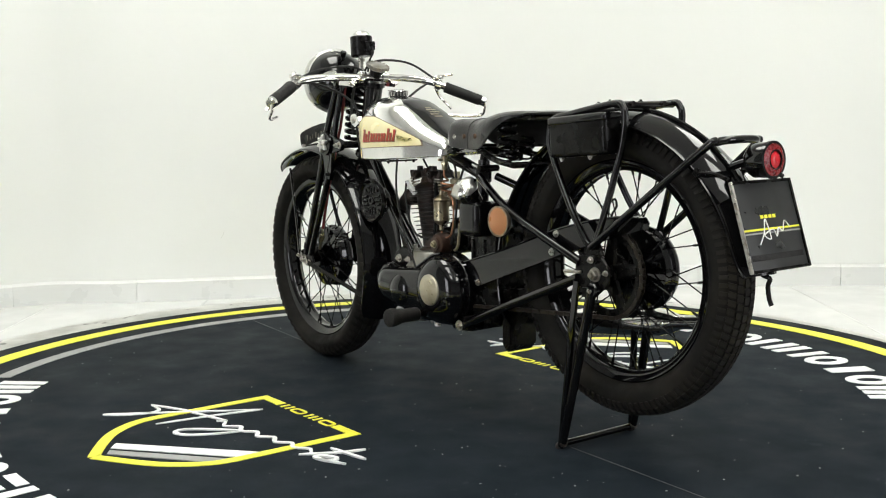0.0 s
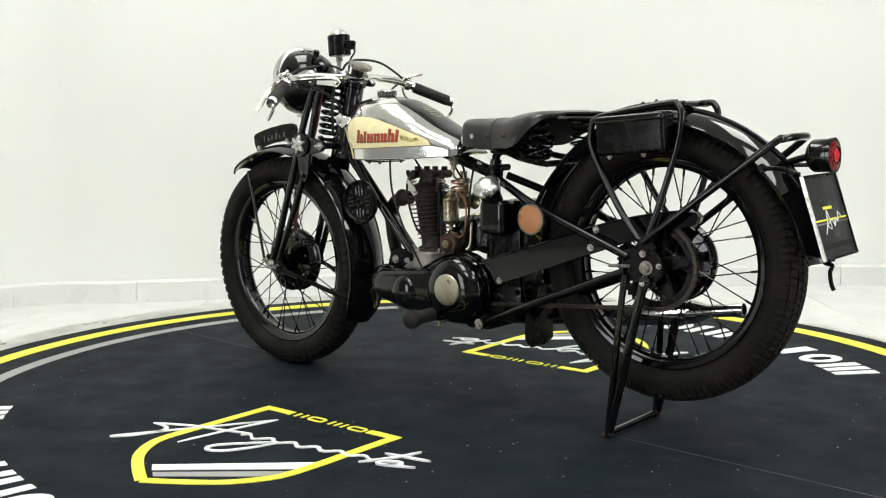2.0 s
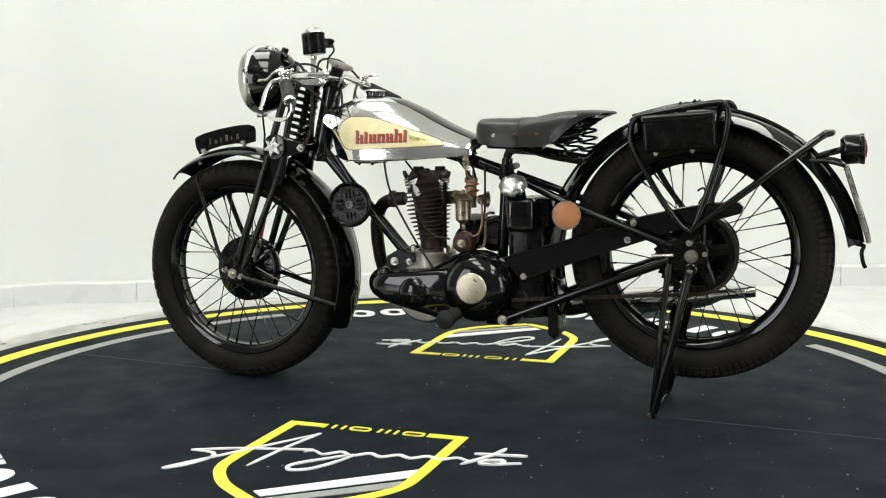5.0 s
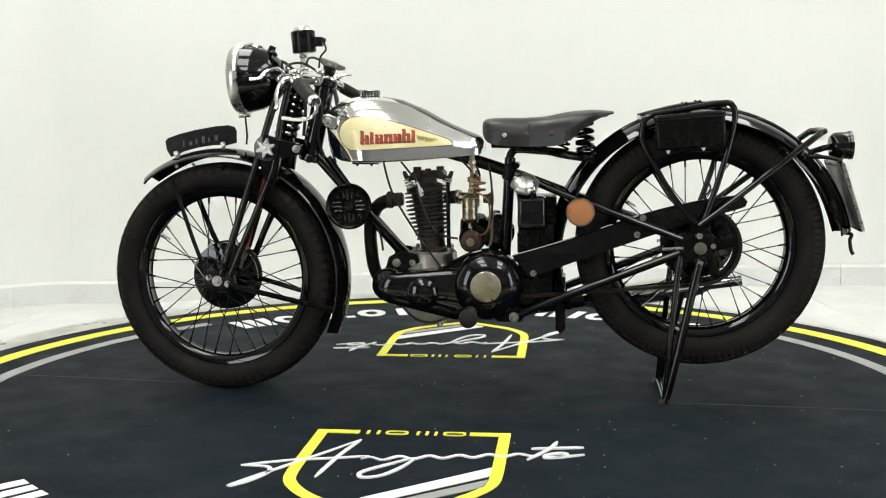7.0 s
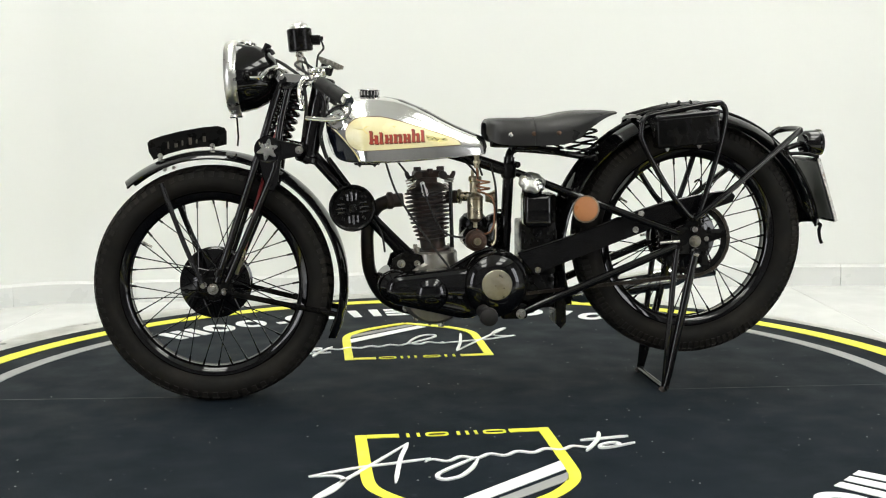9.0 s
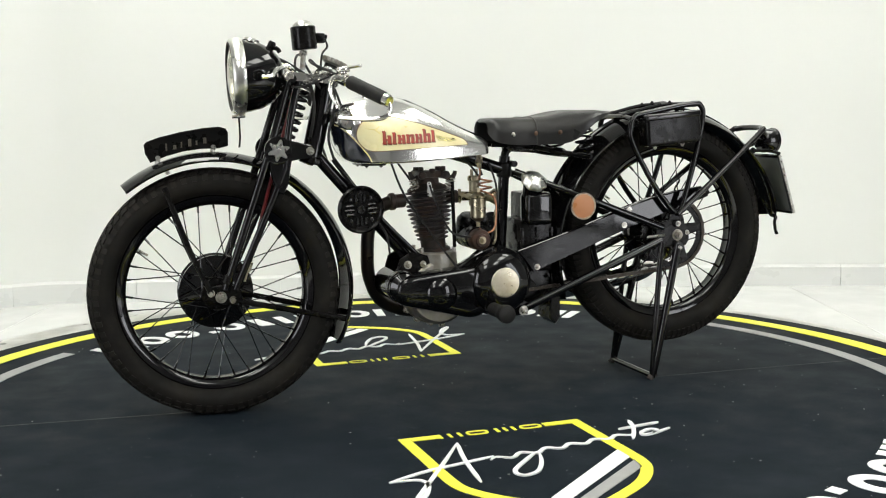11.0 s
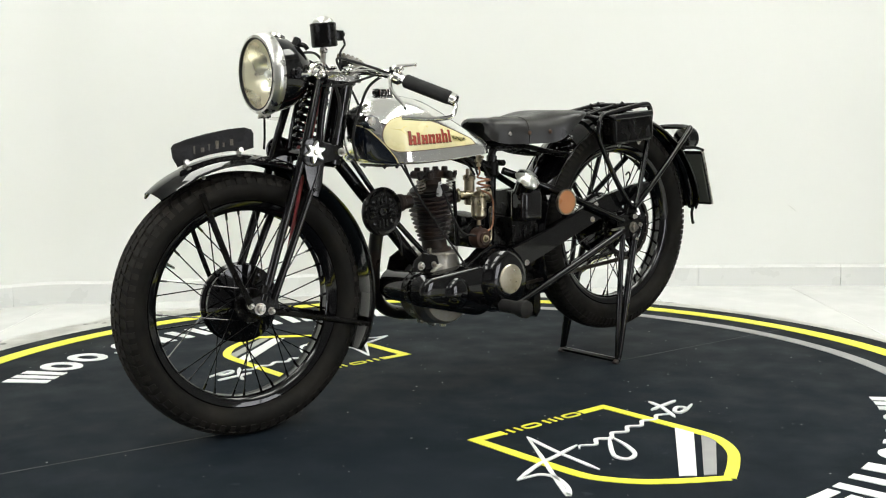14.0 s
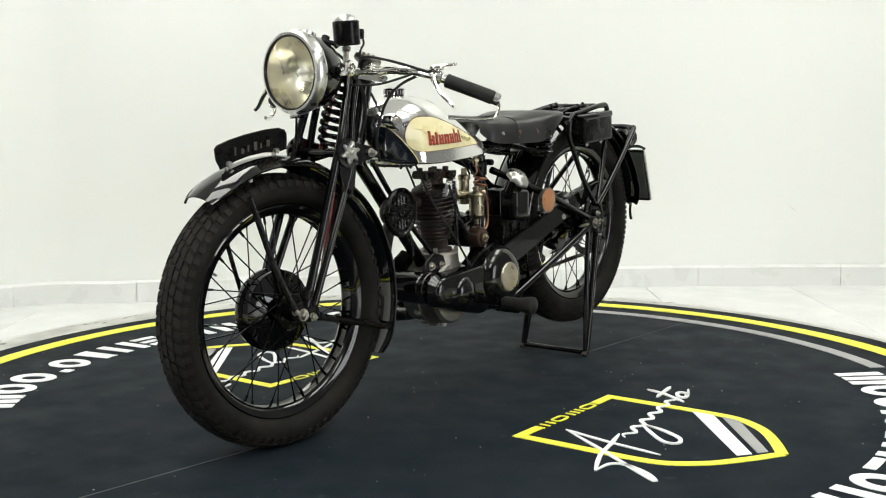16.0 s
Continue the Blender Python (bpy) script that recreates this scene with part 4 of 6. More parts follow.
def build_fork(bike):
    bm = B()
    tube(bm, [(-0.360, -0.02, 0.655), (-0.375, 0, 0.66), (-0.360, 0.02, 0.655)], 0.012, 10)
    fork = part("girder_fork", bm, ENAMEL, bike, "black girder fork with central spring")
    for s in (-1, 1):
        part("front_blade", tube(B(), [(-0.604, s * 0.084, 0.335), (-0.500, s * 0.076, 0.630), (-0.465, s * 0.074, 0.735), (-0.424, s * 0.060, 0.865)], 0.0105, 12, 4), ENAMEL, fork)
        part("rear_blade", tube(B(), [(-0.578, s * 0.084, 0.335), (-0.459, s * 0.076, 0.600), (-0.440, s * 0.076, 0.66), (-0.424, s * 0.066, 0.76), (-0.398, s * 0.058, 0.865)], 0.0095, 12, 4), ENAMEL, fork)
        bm = B()
        slab(bm, [(-0.49, 0.680), (-0.48, 0.712), (-0.455, 0.722), (-0.425, 0.712), (-0.37, 0.699), (-0.362, 0.684), (-0.372, 0.670), (-0.425, 0.660), (-0.435, 0.60), (-0.448, 0.575), (-0.465, 0.58), (-0.478, 0.62), (-0.485, 0.66)], s * 0.070, s * 0.084)
        bolt(bm, (-0.455, s * 0.084, 0.595), (0, s, 0), 0.006, 0.006)
        part("damper_bracket", bm, ENAMEL, fork)
        bm = B()
        lathe(bm, [(0.034, 0), (0.036, 0.003), (0.035, 0.009), (0.026, 0.011), (0, 0.011)], (-0.460, s * 0.082, 0.688), (0, s, 0), 32)
        damper = part("damper_disc", bm, ENAMEL, fork)
        bm = B()
        star = []
        for j in range(48):
            w = 2 * math.pi * j / 48
            r = 0.0215 + 0.0065 * math.cos(6 * w) + 0.001 * math.cos(12 * w)
            star.append((-0.460 + r * math.cos(w + 0.3), 0.688 + r * math.sin(w + 0.3)))
        slab(bm, star, s * 0.092, s * 0.103, 0.003)
        rod(bm, (-0.460, s * 0.103, 0.688), (-0.460, s * 0.108, 0.688), 0.006, 12)
        part("damper_knob", bm, WORN_CHROME, damper, "chrome star-shaped damper knob")
        bm = B()
        bolt(bm, (-0.377, s * 0.084, 0.685), (0, s, 0), 0.008, 0.012)
        part("link_bolt", bm, ZINC, fork)
        bm = B()
        slab(bm, [(-0.437, 0.874), (-0.425, 0.888), (-0.41, 0.888), (-0.31, 0.876), (-0.302, 0.866), (-0.312, 0.856), (-0.41, 0.864), (-0.43, 0.862)], s * 0.060, s * 0.070)
        bolt(bm, (-0.420, s * 0.070, 0.876), (0, s, 0), 0.008, 0.008)
        bolt(bm, (-0.314, s * 0.070, 0.866), (0, s, 0), 0.008, 0.008)
        part("upper_link", bm, CHROME, fork, "bright upper fork link")
        # fork end with axle nuts
        bm = B()
        slab(bm, [(-0.652, 0.330), (-0.640, 0.345), (-0.60, 0.352), (-0.565, 0.335), (-0.560, 0.312), (-0.575, 0.298), (-0.61, 0.296), (-0.645, 0.312)], s * 0.078, s * 0.086)
        rod(bm, (-0.602, s * 0.083, 0.35), (-0.595, s * 0.082, 0.372), 0.013, 12)
        part("fork_end", bm, ENAMEL_DULL, fork)
        for x, z, r in ((-0.616, 0.317, 0.011), (-0.641, 0.328, 0.007), (-0.586, 0.309, 0.007)):
            part("axle_nut", bolt(B(), (x, s * 0.086, z), (0, s, 0), r, 0.010), ZINC, fork)
    for z, x, h in ((0.685, -0.455, 0.075), (0.870, -0.415, 0.075), (0.685, -0.377, 0.085)):
        part("cross_spindle", tube(B(), [(x, -h, z), (x, h, z)], 0.010, 10), ENAMEL, fork)
    part("top_yoke", box(B(), (-0.425, -0.06, 0.855), (-0.385, 0.06, 0.872), 0.004), ENAMEL, fork)
    part("fork_spring", coil(B(), (-0.440, 0, 0.700), (-0.384, 0, 0.862), 0.024, 0.0058, 8.5, 8, 1.25), ENAMEL, fork, "black central coil spring")
    part("brake_cable", tube(B(), [(-0.40, -0.045, 0.87), (-0.430, -0.045, 0.76), (-0.455, -0.05, 0.68), (-0.50, -0.06, 0.53), (-0.530, -0.064, 0.42)], 0.0045, 8, 6), RED_HOSE, fork, "red sleeved brake cable")
    part("brake_cable", tube(B(), [(-0.375, 0.030, 0.87), (-0.400, 0.036, 0.78), (-0.430, 0.040, 0.69)], 0.0045, 8, 6), RED_HOSE, fork, "red sleeved cable")
    bm = B()
    rod(bm, (-0.531, -0.064, 0.418), (-0.555, -0.064, 0.352), 0.0045, 8)
    rod(bm, (-0.536, -0.064, 0.402), (-0.546, -0.064, 0.376), 0.008, 6)
    part("cable_adjuster", bm, BRASS, fork, "brass cable adjuster")
    # mudguard stays
    for s in (-1, 1):
        part("mudguard_stay", tube(B(), [(-0.641, s * 0.092, 0.328), (-0.690, s * 0.075, 0.44), (-0.745, s * 0.064, 0.600)], 0.0075, 8, 3, flat=0.5), ENAMEL_DULL, fork)
        part("mudguard_stay", tube(B(), [(-0.586, s * 0.092, 0.309), (-0.45, s * 0.076, 0.275), (-0.285, s * 0.060, 0.235)], 0.0075, 8, 3, flat=0.5), ENAMEL_DULL, fork)
    guard = part("front_mudguard", mudguard(B(), FRONT, 0.366, 129, -26, 0.066, 0.021), ENAMEL, bike, "glossy black valanced front mudguard")
    for k in range(2):
        part("mudguard_bolt", bolt(B(), (-0.735 + 0.004 * k, -0.055 + 0.11 * k, 0.636), (-0.3, -1 + 2 * k, 0.6), 0.004, 0.005), ZINC, guard)
    # upright plate along the crown of the mudguard, with worn lettering as bars
    low = [(p.x, p.z + 0.008) for p in [around(FRONT, 0.366, a) for a in (87, 94, 101, 108, 115)]]
    bm = B()
    slab(bm, [(-0.577, 0.700), (-0.576, 0.735), (-0.582, 0.745), (-0.60, 0.750), (-0.64, 0.747), (-0.70, 0.737), (-0.75, 0.725), (-0.782, 0.714), (-0.789, 0.706), (-0.786, 0.682), (-0.775, 0.663)] + low[::-1], -0.0035, 0.0035, 0.0015)
    fin = part("front_plate", bm, PLATE_BLACK, bike, "black curved plate with worn gold lettering")
    for s in (-1, 1):
        for k in range(6):
            x = -0.735 + 0.019 * k
            z = 0.690 + 0.0035 * k
            bm = B()
            box(bm, (x, s * 0.0033, z), (x + 0.004 + 0.004 * (k % 2), s * 0.0052, z + 0.019 - 0.008 * ((k * 2) % 3) / 2), 0)
            part("bar", bm, GOLD, fin, smooth=False)
    for x, z in ((-0.755, 0.672), (-0.615, 0.697)):
        bm = B()
        tube(bm, [(x, -0.012, z), (x, 0.012, z)], 0.0065, 10)
        rod(bm, (x, 0, z), (x - 0.003, 0, z - 0.02), 0.006, 8)
        part("plate_bolt", bm, ZINC, fin)


def build_controls(bike):
    path = [(-0.262, -0.372, 0.812), (-0.322, -0.275, 0.857), (-0.345, -0.215, 0.876), (-0.345, -0.13, 0.884), (-0.325, -0.06, 0.884), (-0.318, 0, 0.884)]
    full = path + [mirrored(p) for p in path[-2::-1]]
    bar = part("handlebar", tube(B(), full, 0.0112, 14, 6), CHROME, bike, "chrome handlebar with black rubber grips")
    for s in (-1, 1):
        a, b = Vector((-0.264, s * 0.368, 0.814)), Vector((-0.324, s * 0.272, 0.857))
        bm = B()
        d = (b - a)
        prof = [(0, 0), (0.015, 0)]
        for k in range(12):
            f = 0.006 + (d.length - 0.012) * k / 11
            prof += [(0.0172, f), (0.0160, f + 0.004)]
        prof += [(0.014, d.length), (0, d.length)]
        lathe(bm, prof, a, d, 20)
        part("grip", bm, GRIP, bar, "ribbed black rubber grip")
        bm = B()
        rod(bm, a - d.normalized() * 0.016, a + d.normalized() * 0.002, 0.0155, 16)
        part("grip_end", bm, CHROME, bar)
        bm = B()
        e = a - d.normalized() * 0.010
        tube(bm, [e, e + Vector((0.004, 0, -0.020)), e + Vector((-0.012, 0.0, -0.040)), e + Vector((-0.050, -s * 0.030, -0.044)), e + Vector((-0.100, -s * 0.072, -0.040))], 0.0052, 8, 6, flat=0.75)
        part("end_lever", bm, CHROME, bar, "chrome reversed lever")
        bm = B()
        c = b + d.normalized() * 0.022
        rod(bm, c - d.normalized() * 0.012, c + d.normalized() * 0.012, 0.0165, 14)
        rod(bm, c + Vector((0, 0, 0.0)), c + Vector((0.0, 0, 0.022)), 0.009, 10)
        lathe(bm, [(0, 0), (0.016, 0), (0.018, 0.003), (0.018, 0.008), (0.015, 0.011), (0, 0.012)], c + Vector((0, 0, 0.016)), (0, 0, 1), 22)
        tube(bm, [c + Vector((0, 0, 0.026)), c + Vector((0.020, s * 0.012, 0.028)), c + Vector((0.036, s * 0.026, 0.030))], (0.0045, 0.003), 8, 4)
        lathe(bm, [(0, -0.005), (0.004, -0.003), (0.005, 0), (0.004, 0.003), (0, 0.005)], c + Vector((0.036, s * 0.026, 0.030)), (0, 0, 1), 10)
        part("control_lever", bm, CHROME, bar, "small chrome control lever")
        bm = B()
        tube(bm, [c + Vector((-0.006, 0, 0.004)), c + Vector((-0.030, s * 0.012, -0.002)), c + Vector((-0.041, s * 0.034, -0.032)), c + Vector((-0.034, s * 0.066, -0.064)), c + Vector((-0.036, s * 0.078, -0.074))], (0.0078, 0.0052), 8, 6, flat=0.7)
        part("brake_lever", bm, CHROME, bar, "chrome hand lever")
    for s in (-1, 1):
        bm = B()
        rod(bm, (-0.322, s * 0.050, 0.884), (-0.322, s * 0.026, 0.884), 0.017, 16)
        rod(bm, (-0.322, s * 0.038, 0.868), (-0.316, s * 0.038, 0.902), 0.010, 10)
        part("bar_clamp", bm, CHROME, bar)
    # steering damper knob
    bm = B()
    rod(bm, (-0.308, 0, 0.885), (-0.298, 0, 0.912), 0.018, 16)
    base = part("damper_stem", bm, ENAMEL_DULL, bar)
    bm = B()
    prof = [(0, 0), (0.024, 0), (0.031, 0.004), (0.031, 0.011), (0.024, 0.016), (0, 0.018)]
    lathe(bm, prof, (-0.295, 0, 0.906), (0.42, 0, 1), 14)
    for j in range(16):
        w = 2 * math.pi * j / 16
        rod(bm, (-0.2935 + 0.030 * math.cos(w), 0.030 * math.sin(w), 0.9115 - 0.0125 * math.cos(w)), (-0.2895 + 0.030 * math.cos(w), 0.030 * math.sin(w), 0.9205 - 0.0125 * math.cos(w)), 0.0042, 6)
    part("steering_knob", bm, ALLOY, base, "pale scalloped steering damper knob")
    # siren-like canister on a stalk with a bright cap
    bm = B()
    lathe(bm, [(0, 0.0), (0.030, 0.0), (0.033, 0.003), (0.033, 0.053), (0.0335, 0.057), (0.031, 0.060), (0.0, 0.060)], (-0.370, -0.003, 0.947), (-0.08, 0, 1), 32)
    can = part("canister", bm, ENAMEL_DULL, bar, "black canister on a stalk above the handlebar")
    bm = B()
    box(bm, (-0.343, -0.014, 0.964), (-0.318, 0.010, 0.990), 0.003)
    rod(bm, (-0.318, -0.002, 0.981), (-0.310, -0.002, 0.981), 0.006, 8)
    part("switch_box", bm, ENAMEL_DULL, can)
    bm = B()
    lathe(bm, [(0.0285, -0.004), (0.0275, 0.002), (0.024, 0.008), (0.016, 0.0135), (0.008, 0.016), (0, 0.017)], (-0.3748, -0.003, 1.007), (-0.16, 0, 1), 28)
    part("cap", bm, WORN_CHROME, can, "dull chrome domed cap")
    bm = B()
    rod(bm, (-0.373, -0.003, 0.955), (-0.378, -0.003, 0.895), 0.007, 10)
    rod(bm, (-0.374, -0.003, 0.944), (-0.3745, -0.003, 0.932), 0.011, 6)
    part("stalk", bm, ZINC, can)
    # cables
    for pts, r in (([(-0.342, -0.250, 0.872), (-0.385, -0.15, 0.905), (-0.36, -0.04, 0.915), (-0.30, 0.0, 0.86), (-0.28, -0.02, 0.80)], 0.0033),
                   ([(-0.342, 0.250, 0.880), (-0.36, 0.16, 0.93), (-0.37, 0.05, 0.935), (-0.365, 0.0, 0.90), (-0.33, -0.02, 0.84)], 0.0035),
                   ([(-0.345, -0.245, 0.880), (-0.33, -0.14, 0.850), (-0.31, -0.07, 0.80), (-0.325, -0.055, 0.72), (-0.31, -0.05, 0.66)], 0.0036),
                   ([(-0.345, 0.245, 0.880), (-0.32, 0.16, 0.845), (-0.30, 0.09, 0.80), (-0.32, 0.06, 0.72), (-0.30, 0.05, 0.64)], 0.0036),
                   ([(-0.48, 0.02, 0.93), (-0.44, 0.02, 0.925), (-0.40, -0.01, 0.90), (-0.37, -0.03, 0.87), (-0.36, -0.05, 0.80), (-0.37, -0.04, 0.72)], 0.0045),
                   ([(-0.345, -0.20, 0.876), (-0.40, -0.13, 0.85), (-0.42, -0.05, 0.85)], 0.003),
                   ([(-0.316, -0.002, 0.975), (-0.310, -0.004, 0.955), (-0.325, -0.006, 0.935), (-0.33, -0.01, 0.90)], 0.0028)):
        part("cable", tube(B(), pts, r, 7, 8), GRIP, bar, "thin black control cable")


def build_headlamp(bike):
    c, way = Vector((-0.547, -0.006, 0.878)), Vector((-1.0, 0.0, -0.03))
    bm = B()
    lathe(bm, [(0.0000, -0.1204), (0.0215, -0.1182), (0.0484, -0.1075), (0.0709, -0.0860), (0.0860, -0.0559), (0.0930, -0.0236), (0.0946, -0.0065), (0.0860, -0.0065)], c, way, 48)
    lamp = part("headlamp", bm, ENAMEL, bike, "large round headlamp with black shell and chrome rim")
    bm = B()
    lathe(bm, [(0.0940, -0.0130), (0.0975, -0.0115), (0.0995, -0.0070), (0.1000, -0.0010), (0.0995, 0.0050), (0.0973, 0.0140), (0.0935, 0.0194), (0.0882, 0.0204), (0.0849, 0.0172), (0.0849, 0.0108), (0.0903, -0.0065), (0.0940, -0.0130)], c, way, 64)
    part("rim", bm, WORN_CHROME, lamp, "chrome lamp rim")
    part("gasket", lathe(B(), [(0.0887, 0.0183), (0.0876, 0.0210), (0.0844, 0.0210), (0.0833, 0.0161), (0.0860, 0.0118)], c, way, 64), GRIP, lamp, "dark rubber lens gasket")
    bm = B()
    lathe(bm, [(0.0860, 0.0129), (0.0645, 0.0183), (0.0376, 0.0226), (0.0000, 0.0242)], c, way, 48)
    lens = part("lens", bm, GLASS, lamp, "clear domed lamp glass")
    lens.visible_shadow = False
    bm = B()
    lathe(bm, [(0.0876, 0.0065), (0.0774, -0.0193), (0.0624, -0.0452), (0.0430, -0.0645), (0.0236, -0.0752), (0.0129, -0.0774), (0.0118, -0.0645), (0.0000, -0.0624)], c, way, 48)
    part("reflector", bm, BOWL, lamp, "silvered reflector bowl")
    bm = B()
    lathe(bm, [(0, -0.064), (0.006, -0.06), (0.0095, -0.035), (0.007, -0.026), (0, -0.022)], c, way, 14)
    part("bulb", bm, WHITE_INK, lamp, "pale lamp bulb")
    bm = B()
    lathe(bm, [(0, 0), (0.020, 0), (0.024, 0.003), (0.022, 0.009), (0.012, 0.012), (0, 0.013)], c + Vector((0.037, 0.0, 0.086)), (0.28, 0, 1), 24)
    part("ammeter", bm, CHROME, lamp, "small chrome dial on the lamp shell")
    bm = B()
    rod(bm, c + Vector((0.082, -0.012, 0.068)), c + Vector((0.092, -0.012, 0.088)), 0.010, 12)
    tube(bm, [c + Vector((0.084, -0.012, 0.074)), c + Vector((0.098, -0.030, 0.070)), c + Vector((0.106, -0.034, 0.060))], 0.006, 8, 4)
    part("lamp_switch", bm, ENAMEL_DULL, lamp)
    bm = B()
    tube(bm, [c + Vector((0.005, 0.0, -0.090)), c + Vector((-0.004, 0, -0.104))], 0.006, 8)
    tube(bm, [c + Vector((-0.018, 0.0, -0.104)), c + Vector((0.016, 0, -0.102))], 0.004, 8)
    part("rim_clip", bm, CHROME, lamp)
    for s in (-1, 1):
        bm = B()
        rod(bm, c + Vector((0.042, s * 0.080, 0.0)), c + Vector((0.042, s * 0.098, 0.0)), 0.015, 16)
        bolt(bm, c + Vector((0.042, s * 0.096, 0.0)), (0, s, 0), 0.008, 0.008)
        part("pivot", bm, ENAMEL_DULL, lamp)
        part("bracket", tube(B(), [c + Vector((0.048, s * 0.095, -0.004)), c + Vector((0.075, s * 0.090, -0.002)), c + Vector((0.092, s * 0.080, 0.016)), c + Vector((0.118, s * 0.066, 0.024)), c + Vector((0.135, s * 0.060, 0.012))], 0.0062, 8, 6), CHROME, lamp, "bent chrome lamp bracket")
    part("tie_rod", tube(B(), [c + Vector((0.0, 0.0, -0.1)), (-0.545, 0.0, 0.72), (-0.548, 0, 0.695)], 0.0028, 6), ENAMEL_DULL, lamp)


def build_engine(bike):
    bm = B()
    lathe(bm, [(0, -0.062), (0.080, -0.060), (0.088, -0.052), (0.090, -0.006), (0.094, -0.004), (0.094, 0.004), (0.090, 0.006), (0.088, 0.052), (0.080, 0.060), (0, 0.062)], (-0.022, -0.005, 0.288), (0, 1, 0), 40)
    case = part("crankcase", bm, ALLOY, bike, "grey cast alloy engine crankcase")
    bm = B()
    lathe(bm, [(0.080, 0.29), (0.074, 0.340), (0.066, 0.378), (0.066, 0.394), (0.062, 0.398), (0.0, 0.398)], (-0.018, 0, 0), (0, 0, 1), 10)
    part("crankcase_neck", bm, ALLOY, case)
    for x in (-0.065, 0.03):
        for y in (-0.035, 0.035):
            part("case_bolt", rod(B(), (x, y, 0.388), (x, y, 0.412), 0.006, 6), ZINC, case)
    for w in range(7):
        q = around(Vector((-0.022, 0, 0.288)), 0.094, 190 + 25 * w, -0.008)
        part("case_bolt", rod(B(), q, q + Vector((0, 0.02, 0)), 0.008, 8), ZINC, case)
    part("drain_plug", rod(B(), (0.0, -0.01, 0.200), (0.0, -0.01, 0.183), 0.010, 6), ZINC, case)
    # barrel with cooling fins
    base, top = Vector((-0.017, 0, 0.398)), Vector((-0.036, 0, 0.578))
    ax = top - base
    bm = B()
    lathe(bm, [(0.046, 0.0), (0.046, 0.006), (0.035, 0.010), (0.035, 0.035), (0.036, 0.04), (0.044, 0.17), (0, 0.17)], base, ax, 28)
    barrel = part("barrel", bm, IRON, case, "finned iron cylinder barrel, sooty brown")
    for k in range(12):
        f = 0.036 + 0.0118 * k
        r = 0.043 + 0.0195 * min(1, k / 7) ** 0.9
        r *= 1 - 0.012 * (k % 2)
        bm = B()
        lathe(bm, [(0.03, -0.0018), (r, -0.0011), (r + 0.0008, 0.0), (r, 0.0011), (0.03, 0.0018)], base + ax.normalized() * f, ax, 36)
        part("fin", bm, IRON, barrel)
    bm = B()
    lathe(bm, [(0.054, 0), (0.056, 0.006), (0.050, 0.012), (0.030, 0.022), (0.022, 0.040), (0, 0.040)], base + ax.normalized() * 0.168, ax, 28)
    rod(bm, (-0.10, 0, 0.541), (-0.135, 0, 0.539), 0.019, 16)
    rod(bm, (-0.128, 0, 0.5395), (-0.146, 0, 0.5385), 0.024, 16)
    rod(bm, (0.02, 0, 0.545), (0.052, -0.012, 0.548), 0.018, 14)
    part("cylinder_head", bm, IRON, case, "rusty iron cylinder head")
    bm = B()
    box(bm, (-0.066, -0.026, 0.602), (0.012, 0.026, 0.621), 0.007)
    box(bm, (-0.052, -0.022, 0.572), (-0.006, 0.022, 0.606), 0.008)
    for x, y, h in ((-0.060, -0.020, 0.632), (-0.060, 0.020, 0.630), (-0.027, -0.022, 0.627), (0.004, -0.020, 0.633), (0.004, 0.020, 0.631)):
        rod(bm, (x, y, 0.614), (x, y, h), 0.0085, 8)
    for s in (-1, 1):
        m = -0.027
        tube(bm, [(m + s * 0.028, -0.024, 0.612), (m + s * 0.044, -0.025, 0.603), (m + s * 0.056, -0.025, 0.601), (m + s * 0.064, -0.025, 0.612), (m + s * 0.065, -0.025, 0.620)], (0.0095, 0.005), 10, 5)
        rod(bm, (m + s * 0.034, -0.042, 0.610), (m + s * 0.034, 0.040, 0.610), 0.0115, 14)
        lathe(bm, [(0.006, 0), (0.007, 0.003), (0, 0.005)], (m + s * 0.034, -0.042, 0.610), (0, -1, 0), 6)
    part("rocker_box", bm, IRON, case, "black oily rocker box")
    for s in (-1, 1):
        part("valve_spring", coil(B(), (-0.028 + s * 0.046, -0.02, 0.566), (-0.028 + s * 0.056, -0.022, 0.601), 0.011, 0.0022, 4.5), ZINC, case, "exposed valve spring")
    bm = B()
    rod(bm, (-0.042, -0.050, 0.556), (-0.048, -0.062, 0.575), 0.0085, 6)
    rod(bm, (-0.048, -0.062, 0.574), (-0.054, -0.072, 0.592), 0.006, 10)
    part("spark_plug", bm, WHITE_INK, case, "white ceramic spark plug")
    for y, x in ((-0.030, 0.048),):
        part("pushrod_tube", tube(B(), [(0.030, y - 0.01, 0.41), (x - 0.02, y, 0.59)], 0.0055, 8), ENAMEL_DULL, case)
    # exhaust pipe and silencer on the far side
    part("exhaust_pipe", tube(B(), [(-0.138, 0, 0.539), (-0.175, 0.008, 0.520), (-0.197, 0.02, 0.470), (-0.200, 0.035, 0.40), (-0.190, 0.055, 0.325), (-0.145, 0.085, 0.250), (-0.05, 0.105, 0.212), (0.10, 0.112, 0.206), (0.30, 0.118, 0.222), (0.42, 0.122, 0.243)], 0.0185, 16, 6), PIPE, bike, "blackened exhaust pipe")
    bm = B()
    a, b = Vector((0.40, 0.122, 0.240)), Vector((0.845, 0.133, 0.300))
    lathe(bm, [(0.018, 0), (0.030, 0.03), (0.033, 0.05), (0.033, 0.30), (0.028, 0.33), (0.017, 0.36), (0.017, (b - a).length), (0.014, (b - a).length), (0.014, 0.40), (0, 0.40)], a, b - a, 24)
